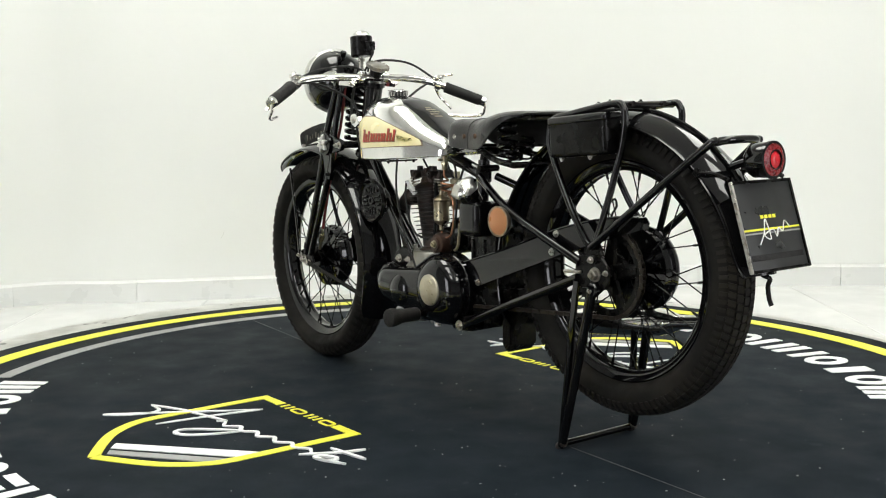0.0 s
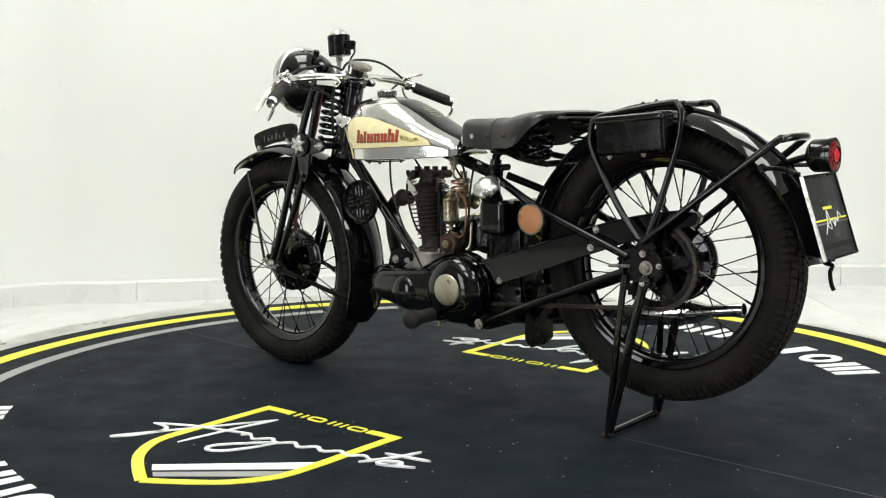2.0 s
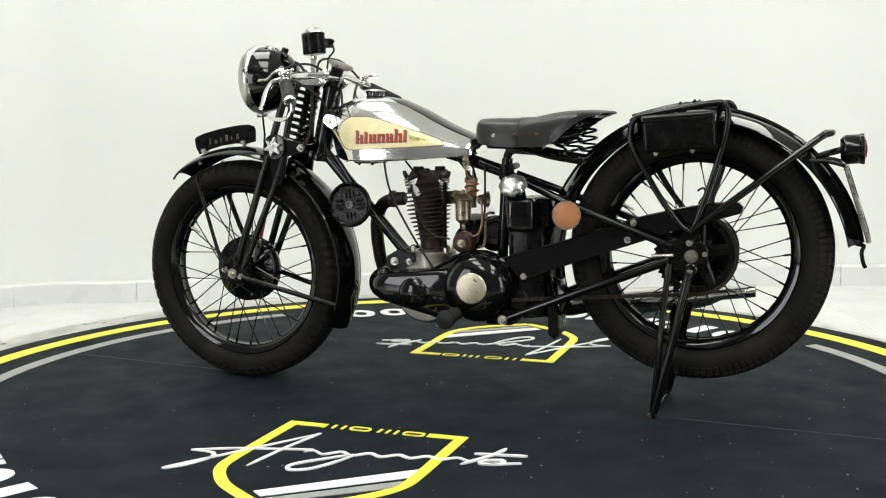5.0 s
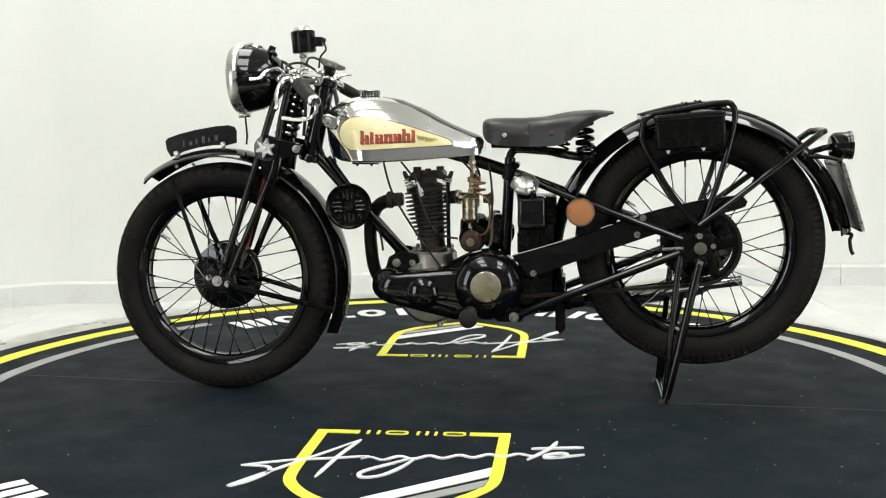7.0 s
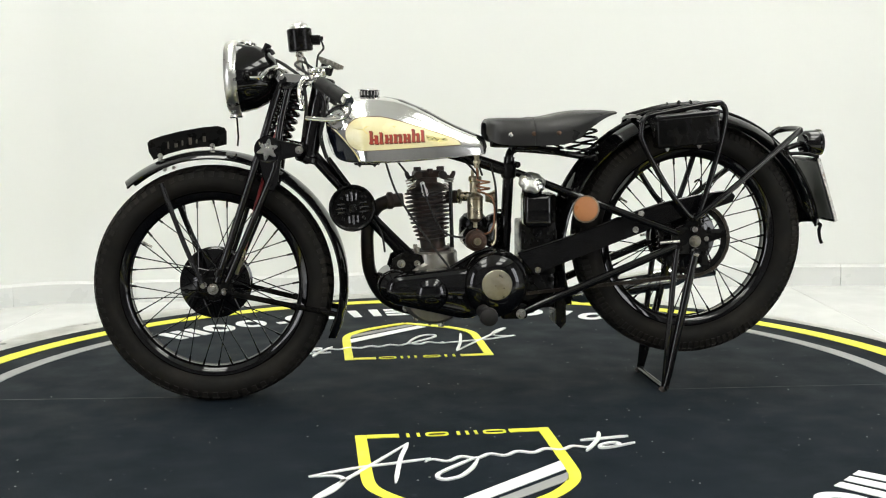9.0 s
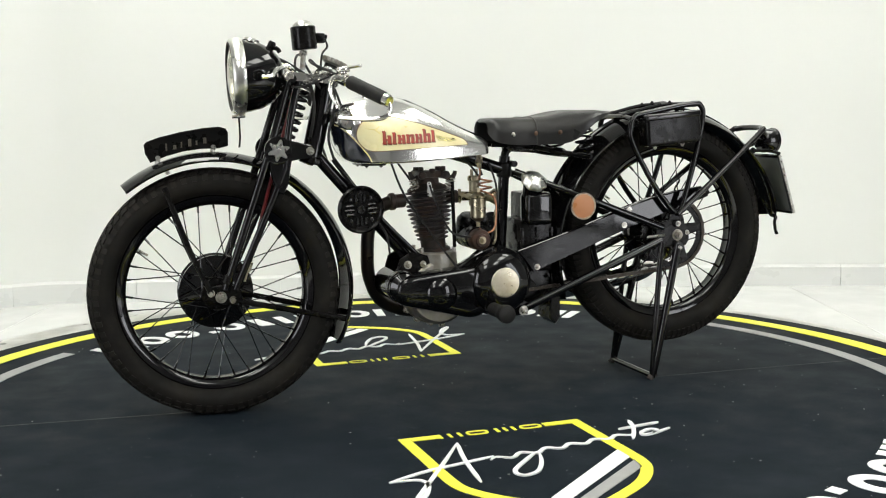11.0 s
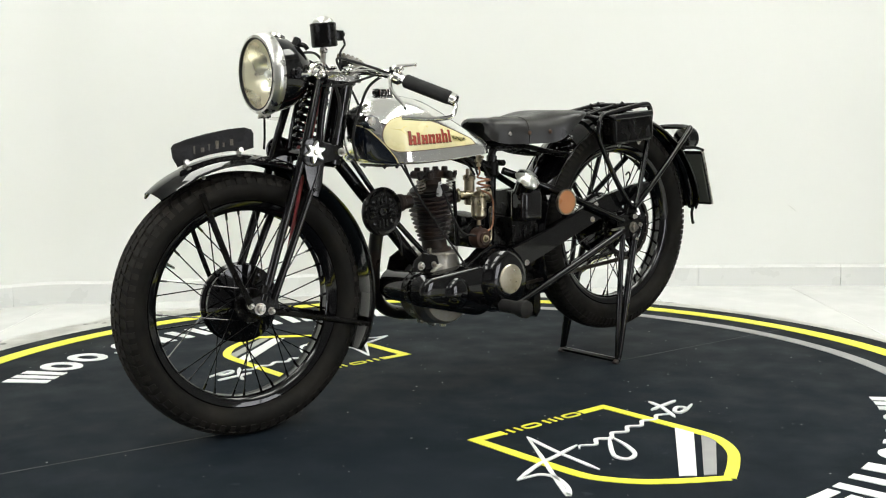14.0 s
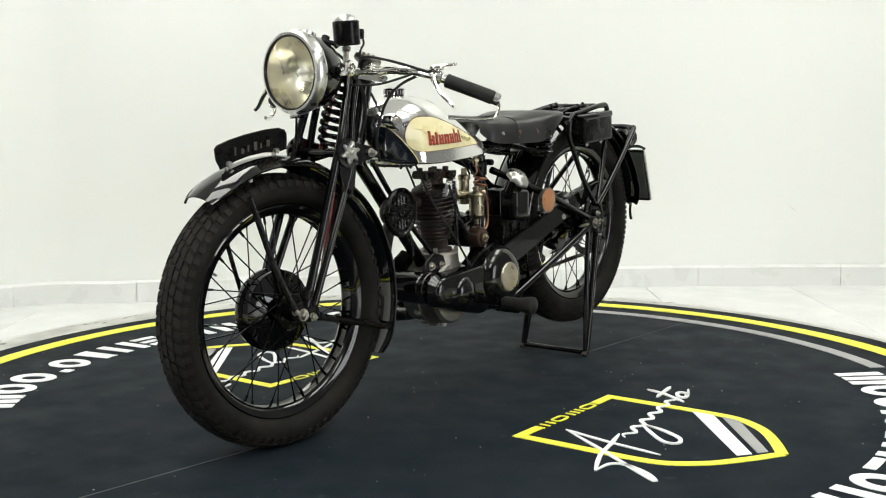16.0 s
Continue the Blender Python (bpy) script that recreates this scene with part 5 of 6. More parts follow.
    part("silencer", bm, CHROME, bike, "long dull chrome silencer")
    # primary case with round dome and nickel disc
    c0, r0, c1, r1 = (-0.122, 0.304), 0.043, (0.060, 0.290), 0.073
    out = []
    dx, dz = c1[0] - c0[0], c1[1] - c0[1]
    d = math.hypot(dx, dz)
    base_a, off = math.atan2(dz, dx), math.acos((r0 - r1) / d)
    for (cx, cz), r, a0, a1 in ((c0, r0, base_a + off, base_a + 2 * math.pi - off), (c1, r1, base_a - off, base_a + off)):
        for j in range(20):
            w = a0 + (a1 - a0) * j / 19
            out.append((cx + r * math.cos(w), cz + r * math.sin(w)))
    bm = B()
    cx, cz = -0.03, 0.298
    rings = []
    for yy, kk in ((-0.045, 1.0), (-0.080, 1.0), (-0.092, 0.985), (-0.104, 0.94), (-0.112, 0.86), (-0.116, 0.70)):
        rings.append([bm.verts.new((cx + (x - cx) * kk, yy, cz + (z - cz) * kk)) for x, z in out])
    for p, q in zip(rings, rings[1:]):
        for j in range(len(out)):
            bm.faces.new((p[j], p[(j + 1) % len(out)], q[(j + 1) % len(out)], q[j]))
    bm.faces.new(rings[-1])
    primary = part("primary_case", bm, ENAMEL, bike, "glossy black primary chain case with round dome")
    bm = B()
    lathe(bm, [(0.0965, -0.040), (0.0965, -0.006), (0.094, -0.003), (0.0935, 0.004), (0.0915, 0.014), (0.088, 0.026), (0.080, 0.038), (0.066, 0.048), (0.050, 0.053), (0.042, 0.054), (0.0, 0.054)], (0.139, -0.086, 0.313), (0, -1, 0), 56)
    part("dome", bm, ENAMEL, primary, "glossy black dome")
    bm = B()
    lathe(bm, [(0.0415, 0.0), (0.0414, 0.0035), (0.0395, 0.0055), (0.022, 0.0068), (0, 0.0074)], (0.139, -0.1385, 0.317), (0, -1, 0), 40)
    part("disc", bm, BRONZE, primary, "worn nickel disc with flaked spots")
    # domed front lobe
    bm = B()
    lathe(bm, [(0.052, 0), (0.050, 0.012), (0.043, 0.025), (0.030, 0.034), (0.012, 0.038), (0, 0.0385)], (-0.035, -0.092, 0.292), (0.0, -1, 0), 32)
    part("lobe", bm, ENAMEL, primary)
    bm = B()
    tube(bm, [(-0.02, -0.092, 0.338), (0.03, -0.092, 0.366), (0.085, -0.092, 0.396), (0.125, -0.090, 0.408)], 0.005, 8, 5)
    slab(bm, [(-0.02, 0.335), (0.03, 0.363), (0.085, 0.393), (0.13, 0.40), (0.13, 0.30), (0.0, 0.29)], -0.05, -0.086, 0.004)
    part("rib", bm, ENAMEL, primary)
    for x, z in ((-0.012, 0.334), (0.042, 0.350), (0.045, 0.262)):
        part("case_screw", bolt(B(), (x, -0.100, z), (0, -1, 0), 0.006, 0.008), ZINC, primary)
    # dynamo lying across the frame, with a bright band
    bm = B()
    rod(bm, (-0.134, 0.055, 0.312), (-0.134, -0.060, 0.312), 0.0435, 32, 0.008)
    rod(bm, (-0.134, -0.074, 0.312), (-0.134, -0.106, 0.312), 0.0425, 32, 0.018)
    dyn = part("dynamo", bm, ENAMEL, bike, "black cylindrical dynamo across the frame")
    part("band", rod(B(), (-0.134, -0.058, 0.312), (-0.134, -0.076, 0.312), 0.0448, 32, 0.002), GRILLE_METAL, dyn, "rubbed metal band")
    # carburettor
    bm = B()
    rod(bm, (0.092, -0.062, 0.488), (0.092, -0.062, 0.548), 0.0215, 24)
    lathe(bm, [(0.0225, 0), (0.023, 0.004), (0.016, 0.010), (0.006, 0.016), (0.006, 0.026), (0, 0.028)], (0.092, -0.062, 0.546), (0, 0, 1), 24)
    lathe(bm, [(0.020, 0), (0.012, 0.008), (0.006, 0.010), (0.006, 0.024), (0, 0.024)], (0.092, -0.062, 0.490), (0, 0, -1), 18)
    carb = part("carburettor", bm, BRASS, bike, "brass carburettor with float bowl")
    bm = B()
    rod(bm, (0.099, -0.014, 0.520), (0.099, -0.014, 0.592), 0.0150, 20)
    rod(bm, (0.099, -0.014, 0.588), (0.099, -0.014, 0.604), 0.0185, 12)
    for k in (-0.007, 0.007):
        rod(bm, (0.099 + k, -0.014, 0.600), (0.099 + k, -0.014, 0.622), 0.0045, 10)
    rod(bm, (0.050, -0.010, 0.548), (0.100, -0.028, 0.548), 0.013, 16)
    rod(bm, (0.052, -0.011, 0.548), (0.060, -0.014, 0.548), 0.022, 6)
    lathe(bm, [(0.012, 0), (0.014, 0.012), (0.020, 0.022), (0.023, 0.026), (0.020, 0.026), (0.012, 0.012), (0, 0.010)], (0.126, -0.032, 0.545), (1, -0.05, 0), 20)
    rod(bm, (0.092, -0.050, 0.535), (0.098, -0.020, 0.545), 0.010, 10)
    part("mixing_chamber", bm, BRASS, carb, "brass mixing chamber and intake bell")
    loop = [(0.098, -0.055, 0.632), (0.100, -0.058, 0.612)]
    for k in range(17):
        w = 2 * math.pi * k / 8
        loop.append((0.115 + 0.018 * math.cos(w + 2.4), -0.058 + 0.018 * math.sin(w + 2.4), 0.600 - 0.0022 * k))
    loop += [(0.140, -0.060, 0.545), (0.145, -0.064, 0.490), (0.135, -0.066, 0.455), (0.110, -0.066, 0.448), (0.094, -0.064, 0.462)]
    part("fuel_pipe", tube(B(), loop, 0.0027, 8, 4), COPPER, carb, "coiled copper fuel pipe")
    # magneto
    bm = B()
    rod(bm, (0.096, -0.050, 0.436), (0.096, 0.05, 0.436), 0.037, 24)
    mag = part("magneto", bm, ENAMEL_DULL, bike, "dark magneto with rusty end cap")
    bm = B()
    lathe(bm, [(0.029, 0), (0.030, 0.004), (0.029, 0.026), (0.026, 0.032), (0.018, 0.034), (0.017, 0.040), (0, 0.041)], (0.094, -0.049, 0.430), (0, -1, 0), 28)
    part("end_cap", bm, RUST, mag, "red-brown rusty end cap")
    bm = B()
    lathe(bm, [(0.0, 0), (0.047, 0), (0.050, 0.003), (0.050, 0.010), (0.046, 0.013), (0.034, 0.014), (0.030, 0.020), (0.0, 0.022)], (0.158, 0.020, 0.448), (0.35, -1, 0), 32)
    part("drive_disc", bm, GRILLE_METAL, mag, "dark disc with a rubbed bright rim")
    bm = B()
    lathe(bm, [(0.040, 0), (0.042, 0.01), (0.040, 0.04), (0.03, 0.052), (0, 0.056)], (0.098, 0.02, 0.442), (0, -0.25, 1), 24)
    part("magneto_cap", bm, ENAMEL_DULL, mag)
    bm = B()
    bolt(bm, (0.094, -0.088, 0.430), (0, -1, 0), 0.008, 0.008)
    part("magneto_nut", bm, BRASS, mag)
    for pts in ([(-0.150, -0.035, 0.650), (-0.12, -0.06, 0.56), (-0.05, -0.085, 0.45), (0.02, -0.095, 0.355)], [(-0.115, 0.03, 0.65), (-0.05, 0.04, 0.56), (-0.04, 0.05, 0.50)],
                [(0.06, -0.02, 0.655), (0.085, -0.03, 0.63), (0.105, -0.03, 0.605)], [(0.075, -0.015, 0.655), (0.105, -0.025, 0.635), (0.117, -0.03, 0.605)],
                [(-0.054, -0.072, 0.592), (-0.04, -0.085, 0.54), (0.0, -0.09, 0.46), (0.06, -0.085, 0.44)],
                [(0.14, -0.02, 0.64), (0.150, -0.05, 0.58), (0.150, -0.06, 0.50), (0.130, -0.06, 0.43)],
                [(-0.195, -0.02, 0.50), (-0.165, -0.03, 0.455), (-0.155, -0.03, 0.40)]):
        part("engine_cable", tube(B(), pts, 0.0030, 7, 8), GRIP, case, "thin black engine cable")
    # oil tank with chrome cap and battery box behind
    bm = B()
    box(bm, (0.222, -0.110, 0.466), (0.299, -0.045, 0.556), 0.017, segments=4)
    rod(bm, (0.247, -0.074, 0.545), (0.243, -0.098, 0.585), 0.027, 20)
    oil = part("oil_tank", bm, ENAMEL, bike, "black oil tank with large chrome cap")
    bm = B()
    # scalloped dome: eight lobes round the edge
    at, up = Vector((0.2425, -0.101, 0.588)), Vector((0.05, -0.66, 0.75)).normalized()
    e1 = up.orthogonal().normalized()
    e2 = up.cross(e1)
    rings = []
    for r, h, k in ((0.024, -0.008, 0.0), (0.034, -0.006, 1.0), (0.037, -0.001, 1.0), (0.036, 0.005, 1.0), (0.031, 0.011, 0.8), (0.023, 0.016, 0.4), (0.012, 0.019, 0.0)):
        rings.append([bm.verts.new(at + up * h + (e1 * math.cos(w) + e2 * math.sin(w)) * r * (1 + 0.045 * k * math.cos(8 * w))) for w in [2 * math.pi * j / 64 for j in range(64)]])
    for p, q in zip(rings, rings[1:]):
        for j in range(64):
            bm.faces.new((p[j], p[(j + 1) % 64], q[(j + 1) % 64], q[j]))
    bm.faces.new(rings[0][::-1])
    bm.faces.new(rings[-1])
    part("cap", bm, WORN_CHROME, oil, "scalloped chrome filler cap")
    bm = B()
    box(bm, (0.222, -0.060, 0.330), (0.318, 0.060, 0.478), 0.006)
    for x in (0.225, 0.27, 0.315):
        box(bm, (x - 0.005, -0.064, 0.40), (x + 0.005, -0.058, 0.455), 0.002)
    part("battery_box", bm, ENAMEL_DULL, bike, "dull black battery box")
    bm = B()
    box(bm, (0.240, -0.04, 0.47), (0.325, 0.06, 0.552), 0.008)
    part("tool_case", bm, ENAMEL_DULL, bike)
    part("breather_pipe", tube(B(), [(0.17, -0.03, 0.508), (0.155, -0.04, 0.508), (0.150, -0.045, 0.49), (0.148, -0.05, 0.43), (0.138, -0.055, 0.415)], 0.0042, 8, 5), BRASS, case)
    bm = B()
    box(bm, (0.175, -0.055, 0.232), (0.318, 0.060, 0.335), 0.018)
    rod(bm, (0.245, -0.055, 0.280), (0.245, -0.062, 0.280), 0.028, 24, 0.003)
    for x, z in ((0.195, 0.315), (0.305, 0.315), (0.305, 0.25)):
        bolt(bm, (x, -0.055, z), (0, -1, 0), 0.006, 0.007)
    part("gearbox", bm, ENAMEL_DULL, bike, "dull black oily gearbox")
    # footrest
    bm = B()
    lathe(bm, [(0.015, 0.0), (0.0185, 0.004), (0.0180, 0.055), (0.0225, 0.070), (0.0250, 0.085), (0.0235, 0.096), (0.016, 0.101), (0, 0.102)], (0.098, -0.150, 0.249), (0.03, -1, 0), 24)
    rest = part("footrest", bm, GRIP, bike, "black rubber footrest")
    part("footrest_bar", tube(B(), [(0.098, -0.155, 0.249), (0.098, -0.11, 0.246), (0.12, -0.05, 0.225)], 0.010, 10, 4), ENAMEL_DULL, rest)
    # gear and kick levers low on the far side, and chain
    part("brake_pedal", tube(B(), [(0.20, 0.09, 0.24), (0.10, 0.12, 0.215), (0.02, 0.13, 0.22), (-0.02, 0.14, 0.24)], 0.008, 8, 5), ENAMEL_DULL, bike)
    part("toe_shield", slab(B(), [(0.322, 0.33), (0.350, 0.33), (0.352, 0.185), (0.338, 0.170), (0.322, 0.185)], -0.045, 0.045, 0.005), ENAMEL_DULL, bike, "dull black rubber splash flap")


def build_chain(bike):
    bm = B()
    teeth = []
    for j in range(168):
        w = 2 * math.pi * j / 168
        r = 0.100 + (0.005 if j % 4 in (1, 2) else -0.001)
        teeth.append((r * math.cos(w), r * math.sin(w)))
    inner = [bm.verts.new((REAR.x + 0.083 * math.cos(2 * math.pi * j / 168), -0.0615, REAR.z + 0.083 * math.sin(2 * math.pi * j / 168))) for j in range(168)]
    outer = [bm.verts.new((REAR.x + x, -0.0615, REAR.z + z)) for x, z in teeth]
    inner2 = [bm.verts.new(v.co + Vector((0, 0.005, 0))) for v in inner]
    outer2 = [bm.verts.new(v.co + Vector((0, 0.005, 0))) for v in outer]
    for j in range(168):
        k = (j + 1) % 168
        bm.faces.new((inner[j], inner[k], outer[k], outer[j]))
        bm.faces.new((inner2[j], outer2[j], outer2[k], inner2[k]))
        bm.faces.new((outer[j], outer[k], outer2[k], outer2[j]))
        bm.faces.new((inner[j], inner2[j], inner2[k], inner[k]))
    for j in range(5):
        tube(bm, [around(REAR, 0.02, 72 * j + 10, -0.0590), around(REAR, 0.088, 72 * j + 10, -0.0590)], (0.022, 0.013), 8, flat=1.0)
    for v in bm.verts:
        v.co.y = max(min(v.co.y, -0.0545), -0.0635)
    sprocket = part("sprocket", bm, ENAMEL_DULL, bike, "greasy black rear sprocket")
    # links: round the sprocket and along both runs
    path = []
    R = 0.103
    c1, r1 = Vector((0.139, 0, 0.313)), 0.042
    d = (REAR - c1)
    base_a = math.degrees(math.atan2(d.z, d.x))
    path += [around(REAR, R, base_a - 90 - 12 + 204 * j / 26, -0.0590) for j in range(27)]
    low_a, low_b = around(c1, r1, base_a - 96, -0.0590), path[0]
    up_a, up_b = path[-1], around(c1, r1, base_a + 96, -0.0590)
    path = [low_a + (low_b - low_a) * j / 40 for j in range(40)] + path + [up_a + (up_b - up_a) * j / 40 for j in range(1, 41)]
    bm = B()
    for j, (p, q) in enumerate(zip(path, path[1:])):
        w = (q - p)
        for s in (-1, 1):
            y = s * (0.0055 if j % 2 else 0.0038)
            mid = (p + q) / 2 + Vector((0, y, 0))
            m = Matrix.Translation(mid) @ Matrix.Rotation(-math.atan2(w.z, w.x), 4, "Y")
            box(bm, (-w.length * 0.62, -0.0009, -0.0045), (w.length * 0.62, 0.0009, 0.0045), 0, m)
        rod(bm, p + Vector((0, -0.007, 0)), p + Vector((0, 0.007, 0)), 0.0032, 6)
    part("chain", bm, CHAIN_STEEL, bike, "oily drive chain", False)
    # long flat guard over the chain
    top = curve_points([(0.2062, 0, 0.3922), (0.3622, 0, 0.4391), (0.5634, 0, 0.5075), (0.7042, 0, 0.5411), (0.7947, 0, 0.5534)], 5)
    low = curve_points([(0.7947, 0, 0.5166), (0.7042, 0, 0.4922), (0.6479, 0, 0.4728), (0.4527, 0, 0.4044), (0.2525, 0, 0.3320)], 5)
    tip = [(0.816, 0.551), (0.826, 0.539), (0.820, 0.525)]
    bm = B()
    slab(bm, [(p.x, p.z) for p in top] + tip + [(p.x, p.z) for p in low], -0.0765, -0.0500, 0.003)
    guard = part("chain_guard", bm, ENAMEL, bike, "long satin black chain guard")
    for x, z in ((0.555, 0.496), (0.540, 0.451), (0.264, 0.345)):
        part("guard_bolt", bolt(B(), (x, -0.0765, z), (0, -1, 0), 0.0065, 0.005), ZINC, guard)
    bm = B()
    tube(bm, [p + Vector((0, -0.0755, 0)) for p in top], 0.003, 6)
    part("guard_lip", bm, ENAMEL, guard)


def build_rear(bike):
    guard = part("rear_mudguard", mudguard(B(), REAR_ARCH, 0.400, 202, 10, 0.0715, 0.028, n=64), ENAMEL, bike, "glossy black rear mudguard")
    part("rib", tube(B(), [around(REAR_ARCH, 0.4025, 200 - 190 * j / 40) for j in range(41)], 0.006, 8), ENAMEL, guard)
    bm = B()
    tube(bm, [(0.552, -0.092, 0.755), (0.55, -0.05, 0.762), (0.55, 0.05, 0.762), (0.552, 0.092, 0.755)], 0.0075, 10)
    rack = part("luggage_rack", bm, ENAMEL, bike, "black tubular luggage rack")
    for s in (-1, 1):
        y, yb = s * 0.092, s * 0.102
        loop = [(0.692, yb, 0.484), (0.676, yb, 0.497), (0.622, s * 0.097, 0.568), (0.556, y, 0.685), (0.549, y, 0.730), (0.563, y, 0.762), (0.62, y, 0.775), (0.752, y, 0.797), (0.779, y, 0.790), (0.786, y, 0.762), (0.776, y, 0.70), (0.746, s * 0.097, 0.594), (0.714, yb, 0.500), (0.706, yb, 0.487)]
        part("side_loop", tube(B(), loop, 0.0080, 12, 6), ENAMEL, rack)
        part("side_rail", tube(B(), [(0.545, s * 0.05, 0.765), (0.66, s * 0.05, 0.792), (0.772, s * 0.05, 0.797)], 0.006, 8, 4), ENAMEL, rack)
    for x, z in ((0.585, 0.768), (0.758, 0.794), (0.668, 0.781)):
        part("cross_bar", tube(B(), [(x, -0.092, z), (x, 0.092, z)], 0.0075, 10), ENAMEL, rack)
    for s in (-1, 1):
        for x, z in ((0.665, 0.792), (0.70, 0.797)):
            part("rack_bolt", bolt(B(), (x, s * 0.05, z), (0, 0, 1), 0.006, 0.006), ENAMEL_DULL, rack)
    part("wire_hook", tube(B(), [(0.712, -0.058, 0.578), (0.726, -0.058, 0.586), (0.731, -0.058, 0.570), (0.718, -0.058, 0.552), (0.714, -0.058, 0.532)], 0.0026, 8, 6), ENAMEL_DULL, rack, "small bent wire hook")
    half = [(0.698, -0.106, 0.478), (0.80, -0.100, 0.556), (0.990, -0.078, 0.704), (1.012, -0.062, 0.718), (1.026, -0.030, 0.722)]
    rear_loop = half + [mirrored(p) for p in half[::-1]]
    part("rear_stay", tube(B(), rear_loop, 0.0085, 12, 8), ENAMEL, rack, "black bent tube stay behind the wheel")
    # tool box hung beside the rack
    bm = B()
    m = pose(0.671, 0, 0.7275, 0, -4.5, 0)
    box(bm, (-0.089, -0.1275, -0.046), (0.089, -0.072, 0.043), 0.011, m, 4)
    tool = part("tool_box", bm, ENAMEL_DULL, bike, "flat black leather-covered tool box")
    bm = B()
    box(bm, (-0.0905, -0.1300, 0.026), (0.0905, -0.070, 0.046), 0.009, m, 4)
    part("lid", bm, ENAMEL, tool)
    for x in (-0.06, 0.03):
        part("box_bolt", bolt(B(), m @ Vector((x, -0.115, -0.047)), (0, 0, -1), 0.005, 0.005), ZINC, tool)
    # reflector on the upper stay
    bm = B()
    lathe(bm, [(0, 0), (0.025, 0.0), (0.036, 0.012), (0.038, 0.022), (0.034, 0.022), (0.034, 0.018), (0, 0.018)], (0.389, -0.094, 0.515), (0, -1, 0), 40)
    refl = part("side_reflector", bm, RIM_BRASS, bike, "round amber side reflector in a metal rim")
    bm = B()
    lathe(bm, [(0.0345, 0), (0.033, 0.003), (0.02, 0.0055), (0, 0.0065)], (0.389, -0.113, 0.515), (0, -1, 0), 36)
    part("lens", bm, AMBER, refl, "amber lens")
    # tail lamp and number board
    bm = B()
    lathe(bm, [(0.0, 0), (0.026, 0.001), (0.033, 0.008), (0.036, 0.014), (0.036, 0.046), (0.038, 0.048), (0.038, 0.056), (0.033, 0.056), (0.033, 0.05), (0, 0.05)], (1.046, 0.0, 0.680), (1, 0, 0.05), 36)
    tail = part("tail_lamp", bm, ENAMEL, bike, "round black tail lamp with red lens")
    bm = B()
    lathe(bm, [(0.0335, 0), (0.0325, 0.006), (0.020, 0.010), (0.018, 0.007), (0.0, 0.0085)], (1.096, 0.0, 0.6825), (1, 0, 0.05), 32)
    part("lens", bm, RED_LENS, tail, "ribbed red lens")
    part("lens_core", lathe(B(), [(0.0178, 0.0070), (0.014, 0.0105), (0.008, 0.0128), (0.0, 0.0135)], (1.096, 0.0, 0.6825), (1, 0, 0.05), 28), RED_CORE, tail, "bright red middle of the lens")
    part("lens_ring", lathe(B(), [(0.0205, 0.0090), (0.0200, 0.0112), (0.0180, 0.0112), (0.0175, 0.0080)], (1.096, 0.0, 0.6825), (1, 0, 0.05), 32), ENAMEL_DULL, tail)
    part("lamp_arm", tube(B(), [(0.985, 0.0, 0.66), (1.02, 0.0, 0.672), (1.05, 0.0, 0.68)], 0.008, 8, 4), ENAMEL, tail)
    m = Matrix.Translation((1.062, 0.009, 0.637)) @ Matrix.Rotation(radians(-18.0), 4, "Y")
    bm = B()
    box(bm, (-0.003, -0.094, -0.182), (0.003, 0.092, 0.0), 0.002, m)
    plate = part("number_plate", bm, BOARD, bike, "black dealer board with yellow and white marks in a metal frame")
    part("plate_frame", box(B(), (-0.003, -0.0960, -0.184), (0.006, -0.0915, 0.003), 0.001, m, 1), ZINC, plate, "bright metal edge of the frame")
    bm = B()
    for lo, hi in ( ((-0.006, 0.089, -0.184), (0.006, 0.0955, 0.003)), ((-0.006, -0.091, -0.003), (0.006, 0.089, 0.003)), ((-0.006, -0.091, -0.184), (0.006, 0.089, -0.178))):
        box(bm, lo, hi, 0.001, m, 1)
    part("plate_frame", bm, ENAMEL_DULL, plate, "thin dark metal frame")
    bm = B()
    box(bm, (-0.0055, -0.088, -0.176), (-0.0030, 0.086, -0.006), 0.0005, m, 1)
    part("plate_back", bm, PLATE_BACK, plate, "grey back of the board")
    for y0, y1, z, h, mat in ((-0.09, 0.088, -0.100, 0.004, YELLOW), (-0.09, 0.088, -0.107, 0.003, GREY_INK)):
        bm = B()
        box(bm, (0.0028, y0, z), (0.0042, y1, z + h), 0, m)
        part("stripe", bm, mat, plate, smooth=False)
    for k in range(4):
        bm = B()
        box(bm, (0.0028, 0.0 + 0.013 * k - 0.03, -0.076), (0.0044, 0.0 + 0.013 * k - 0.021, -0.069), 0, m)
        part("bar", bm, YELLOW, plate, smooth=False)
    bm = B()
    stroke = curve_points([(-0.05, -0.128, 0), (-0.03, -0.105, 0), (-0.018, -0.078, 0), (-0.012, -0.118, 0), (-0.03, -0.11, 0), (0.0, -0.10, 0), (0.008, -0.115, 0), (0.018, -0.098, 0), (0.03, -0.105, 0), (0.042, -0.085, 0), (0.055, -0.098, 0)], 6)
    tube(bm, [m @ Vector((0.0044, p.x, p.y)) for p in stroke], 0.0013, 6)
    part("flourish", bm, WHITE_INK, plate, "white pen flourish")
    bm = B()
    box(bm, (0.0028, -0.085, -0.160), (0.0046, 0.080, -0.148), 0.0005, m, 1)
    part("strap", bm, GRIP, plate)
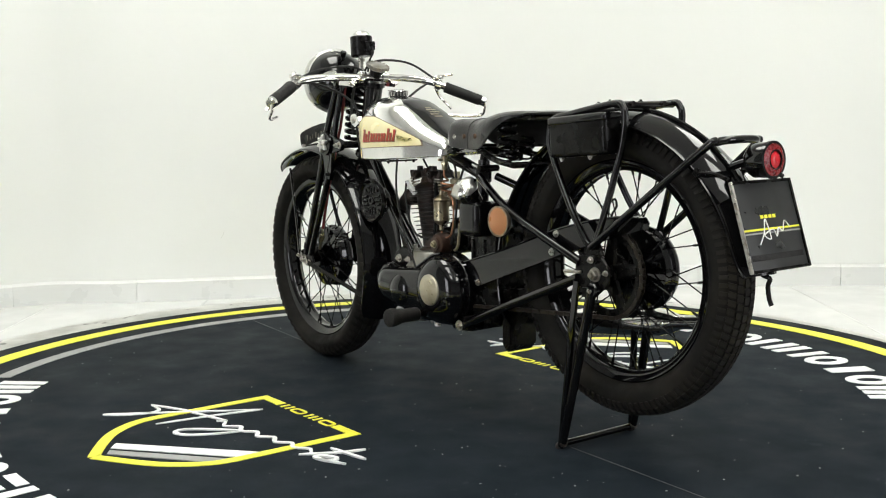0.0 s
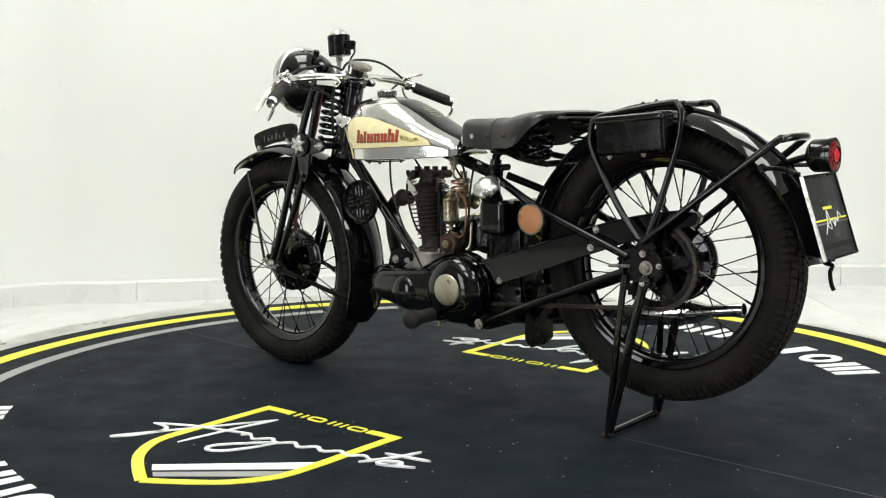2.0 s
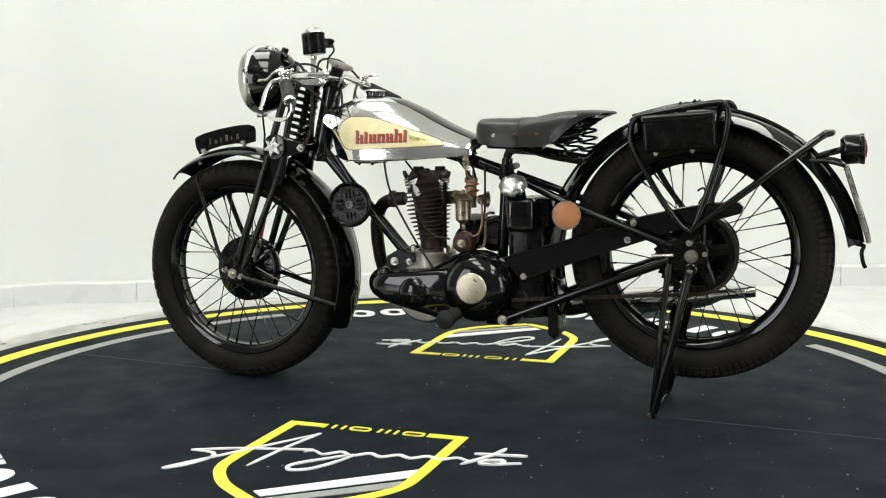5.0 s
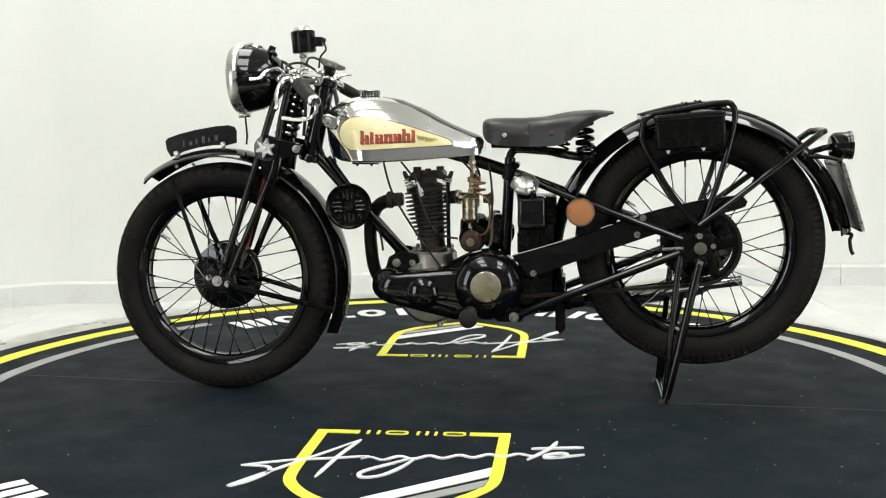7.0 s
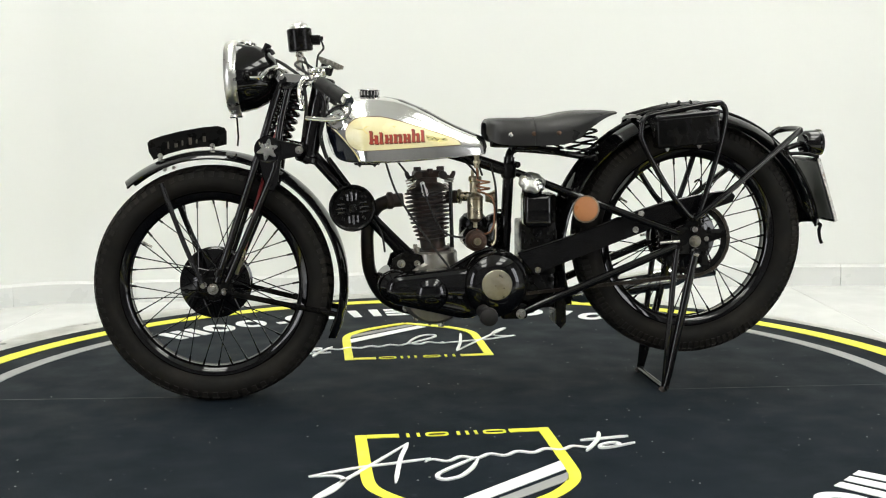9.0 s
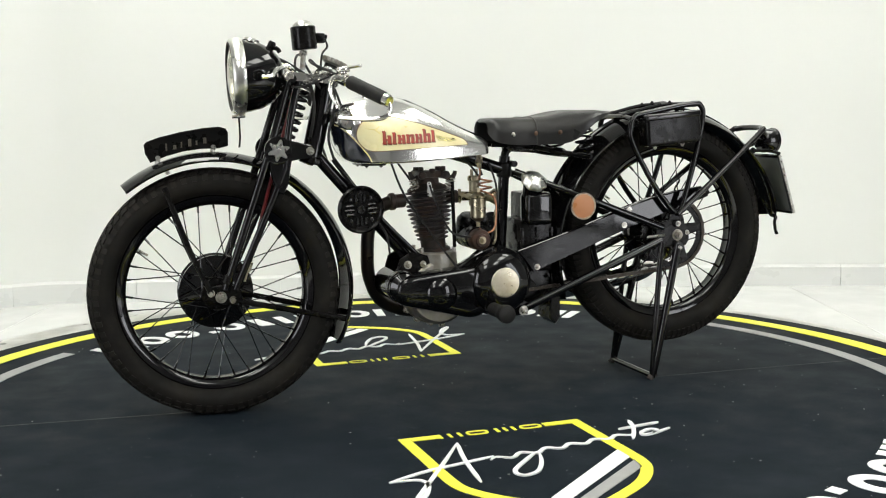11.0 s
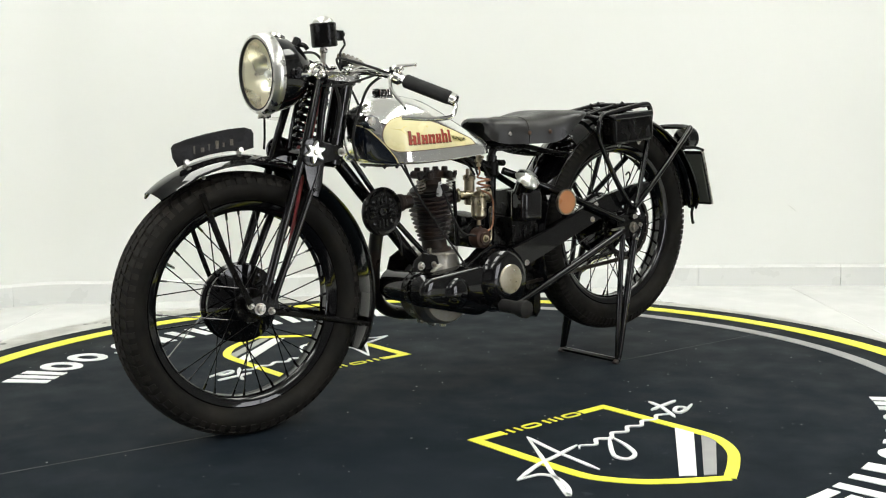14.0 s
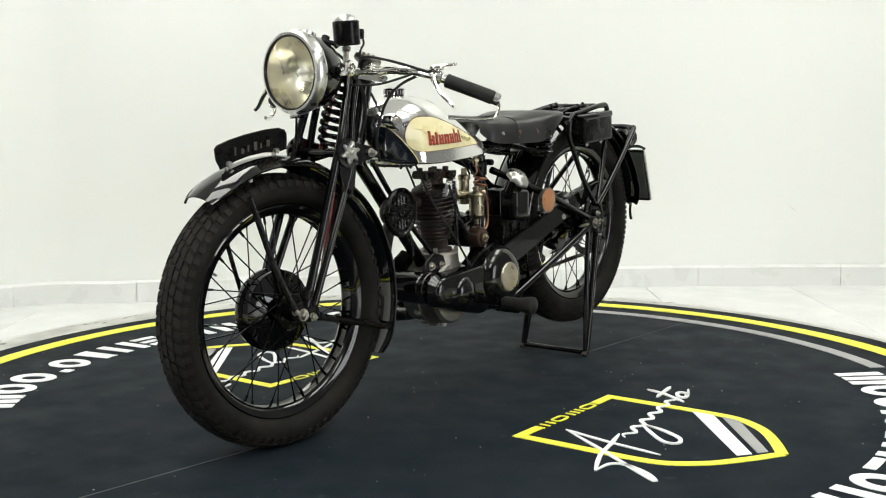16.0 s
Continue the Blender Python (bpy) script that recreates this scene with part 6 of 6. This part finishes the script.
    for s in (-1, 1):
        bm = B()
        tube(bm, [(0.97, s * 0.075, 0.655), (1.02, s * 0.085, 0.655), (1.060, s * 0.088, 0.645)], 0.005, 8, 4)
        bolt(bm, (0.972, s * 0.076, 0.656), (0, s, 0), 0.007, 0.007)
        part("plate_bracket", bm, ENAMEL_DULL, plate)
    part("hook", tube(B(), [(1.085, -0.012, 0.470), (1.090, -0.012, 0.452), (1.108, -0.012, 0.446), (1.104, -0.012, 0.430), (1.108, -0.012, 0.405), (1.114, -0.012, 0.392)], 0.005, 8, 6), ENAMEL_DULL, plate, "bent black wire hook")
    # stand
    bm = B()
    tube(bm, [(0.615, -0.115, 0.008), (0.615, 0.125, 0.008)], 0.0075, 10)
    stand = part("rear_stand", bm, ENAMEL, bike, "black rear stand, lowered, worn at the feet")
    for s, y in ((-1, -0.114), (1, 0.122)):
        bm = B()
        tube(bm, [(0.704, s * 0.104, 0.390), (0.690, s * 0.105, 0.33), (0.628, y, 0.045), (0.612, y, 0.002)], (0.013, 0.009), 10, 4)
        tube(bm, [(0.652, s * 0.102, 0.398), (0.640, s * 0.104, 0.30), (0.616, y, 0.012)], 0.0085, 10, 4)
        rod(bm, (0.704, s * 0.096, 0.383), (0.704, s * 0.110, 0.383), 0.017, 16)
        part("leg", bm, ENAMEL, stand)
        part("foot", tube(B(), [(0.606, y, -0.002), (0.624, y, 0.014)], 0.010, 10), IRON, stand)
    # horn
    bm = B()
    c, w = Vector((-0.244, -0.030, 0.526)), Vector((0.03, -1, 0.0)).normalized()
    lathe(bm, [(0, -0.012), (0.034, -0.012), (0.042, 0.0), (0.042, 0.016), (0.057, 0.020), (0.063, 0.026), (0.064, 0.034), (0.059, 0.039), (0.054, 0.036), (0.052, 0.033), (0, 0.031)], c, w, 40)
    horn = part("horn", bm, ENAMEL_DULL, bike, "round black horn with slotted grille")
    side = w.cross(Vector((0, 0, 1))).normalized()
    up = side.cross(w)
    bm = B()
    face = c + w * 0.033
    for k in range(4):
        a = math.pi * k / 2 - 0.06
        d, n = side * math.cos(a) + up * math.sin(a), up * math.cos(a) - side * math.sin(a)
        for j in (-1, 0, 1):
            tube(bm, [face + d * (0.019 + 0.002 * abs(j)) + n * 0.0115 * j, face + d * (0.044 - 0.004 * abs(j)) + n * 0.0115 * j], 0.0042, 8)
        lathe(bm, [(0.0055, 0), (0.0045, 0.004), (0, 0.005)], face + (d + n) * 0.0285 - w * 0.001, w, 12)
    lathe(bm, [(0.012, 0), (0.011, 0.006), (0.007, 0.006), (0.006, 0.002), (0, 0.002)], c + w * 0.031, w, 20)
    part("grille", bm, GRILLE_METAL, horn, "rubbed metal bars of the grille")
    part("horn_bracket", tube(B(), [c - w * 0.01, c - w * 0.03 + Vector((0.02, 0, 0)), (-0.222, 0, 0.535)], 0.008, 8, 3), ENAMEL_DULL, horn)


def build_motorcycle():
    bike = tagged(new("motorcycle"), "vintage black motorcycle with polished tank on its rear stand", "motorcycle")
    build_tank(bike)
    build_saddle(bike)
    build_frame(bike)
    build_fork(bike)
    build_wheel(bike, "front_wheel", STEER @ pose(*FRONT), 1, 0.3245, 1.0)
    build_wheel(bike, "rear_wheel", pose(*REAR), 1, 0.3325, 1.0, 0.026, 112, 1.0)
    build_controls(bike)
    build_headlamp(bike)
    for ob in bike.children:
        if ob.name in ("girder_fork", "front_mudguard", "front_plate", "headlamp"):
            ob.matrix_basis = STEER
    build_engine(bike)
    build_chain(bike)
    build_rear(bike)
    return bike


build_room()
build_lights()
TABLE = build_turntable()
BIKE = build_motorcycle()


def motions():
    rows = [(float(t), pose(0, 0, 0, 0, 0, TURN0 + RATE * t)) for t in range(0, 17)]
    walk(TABLE, rows)
    walk(BIKE, rows)


motions()
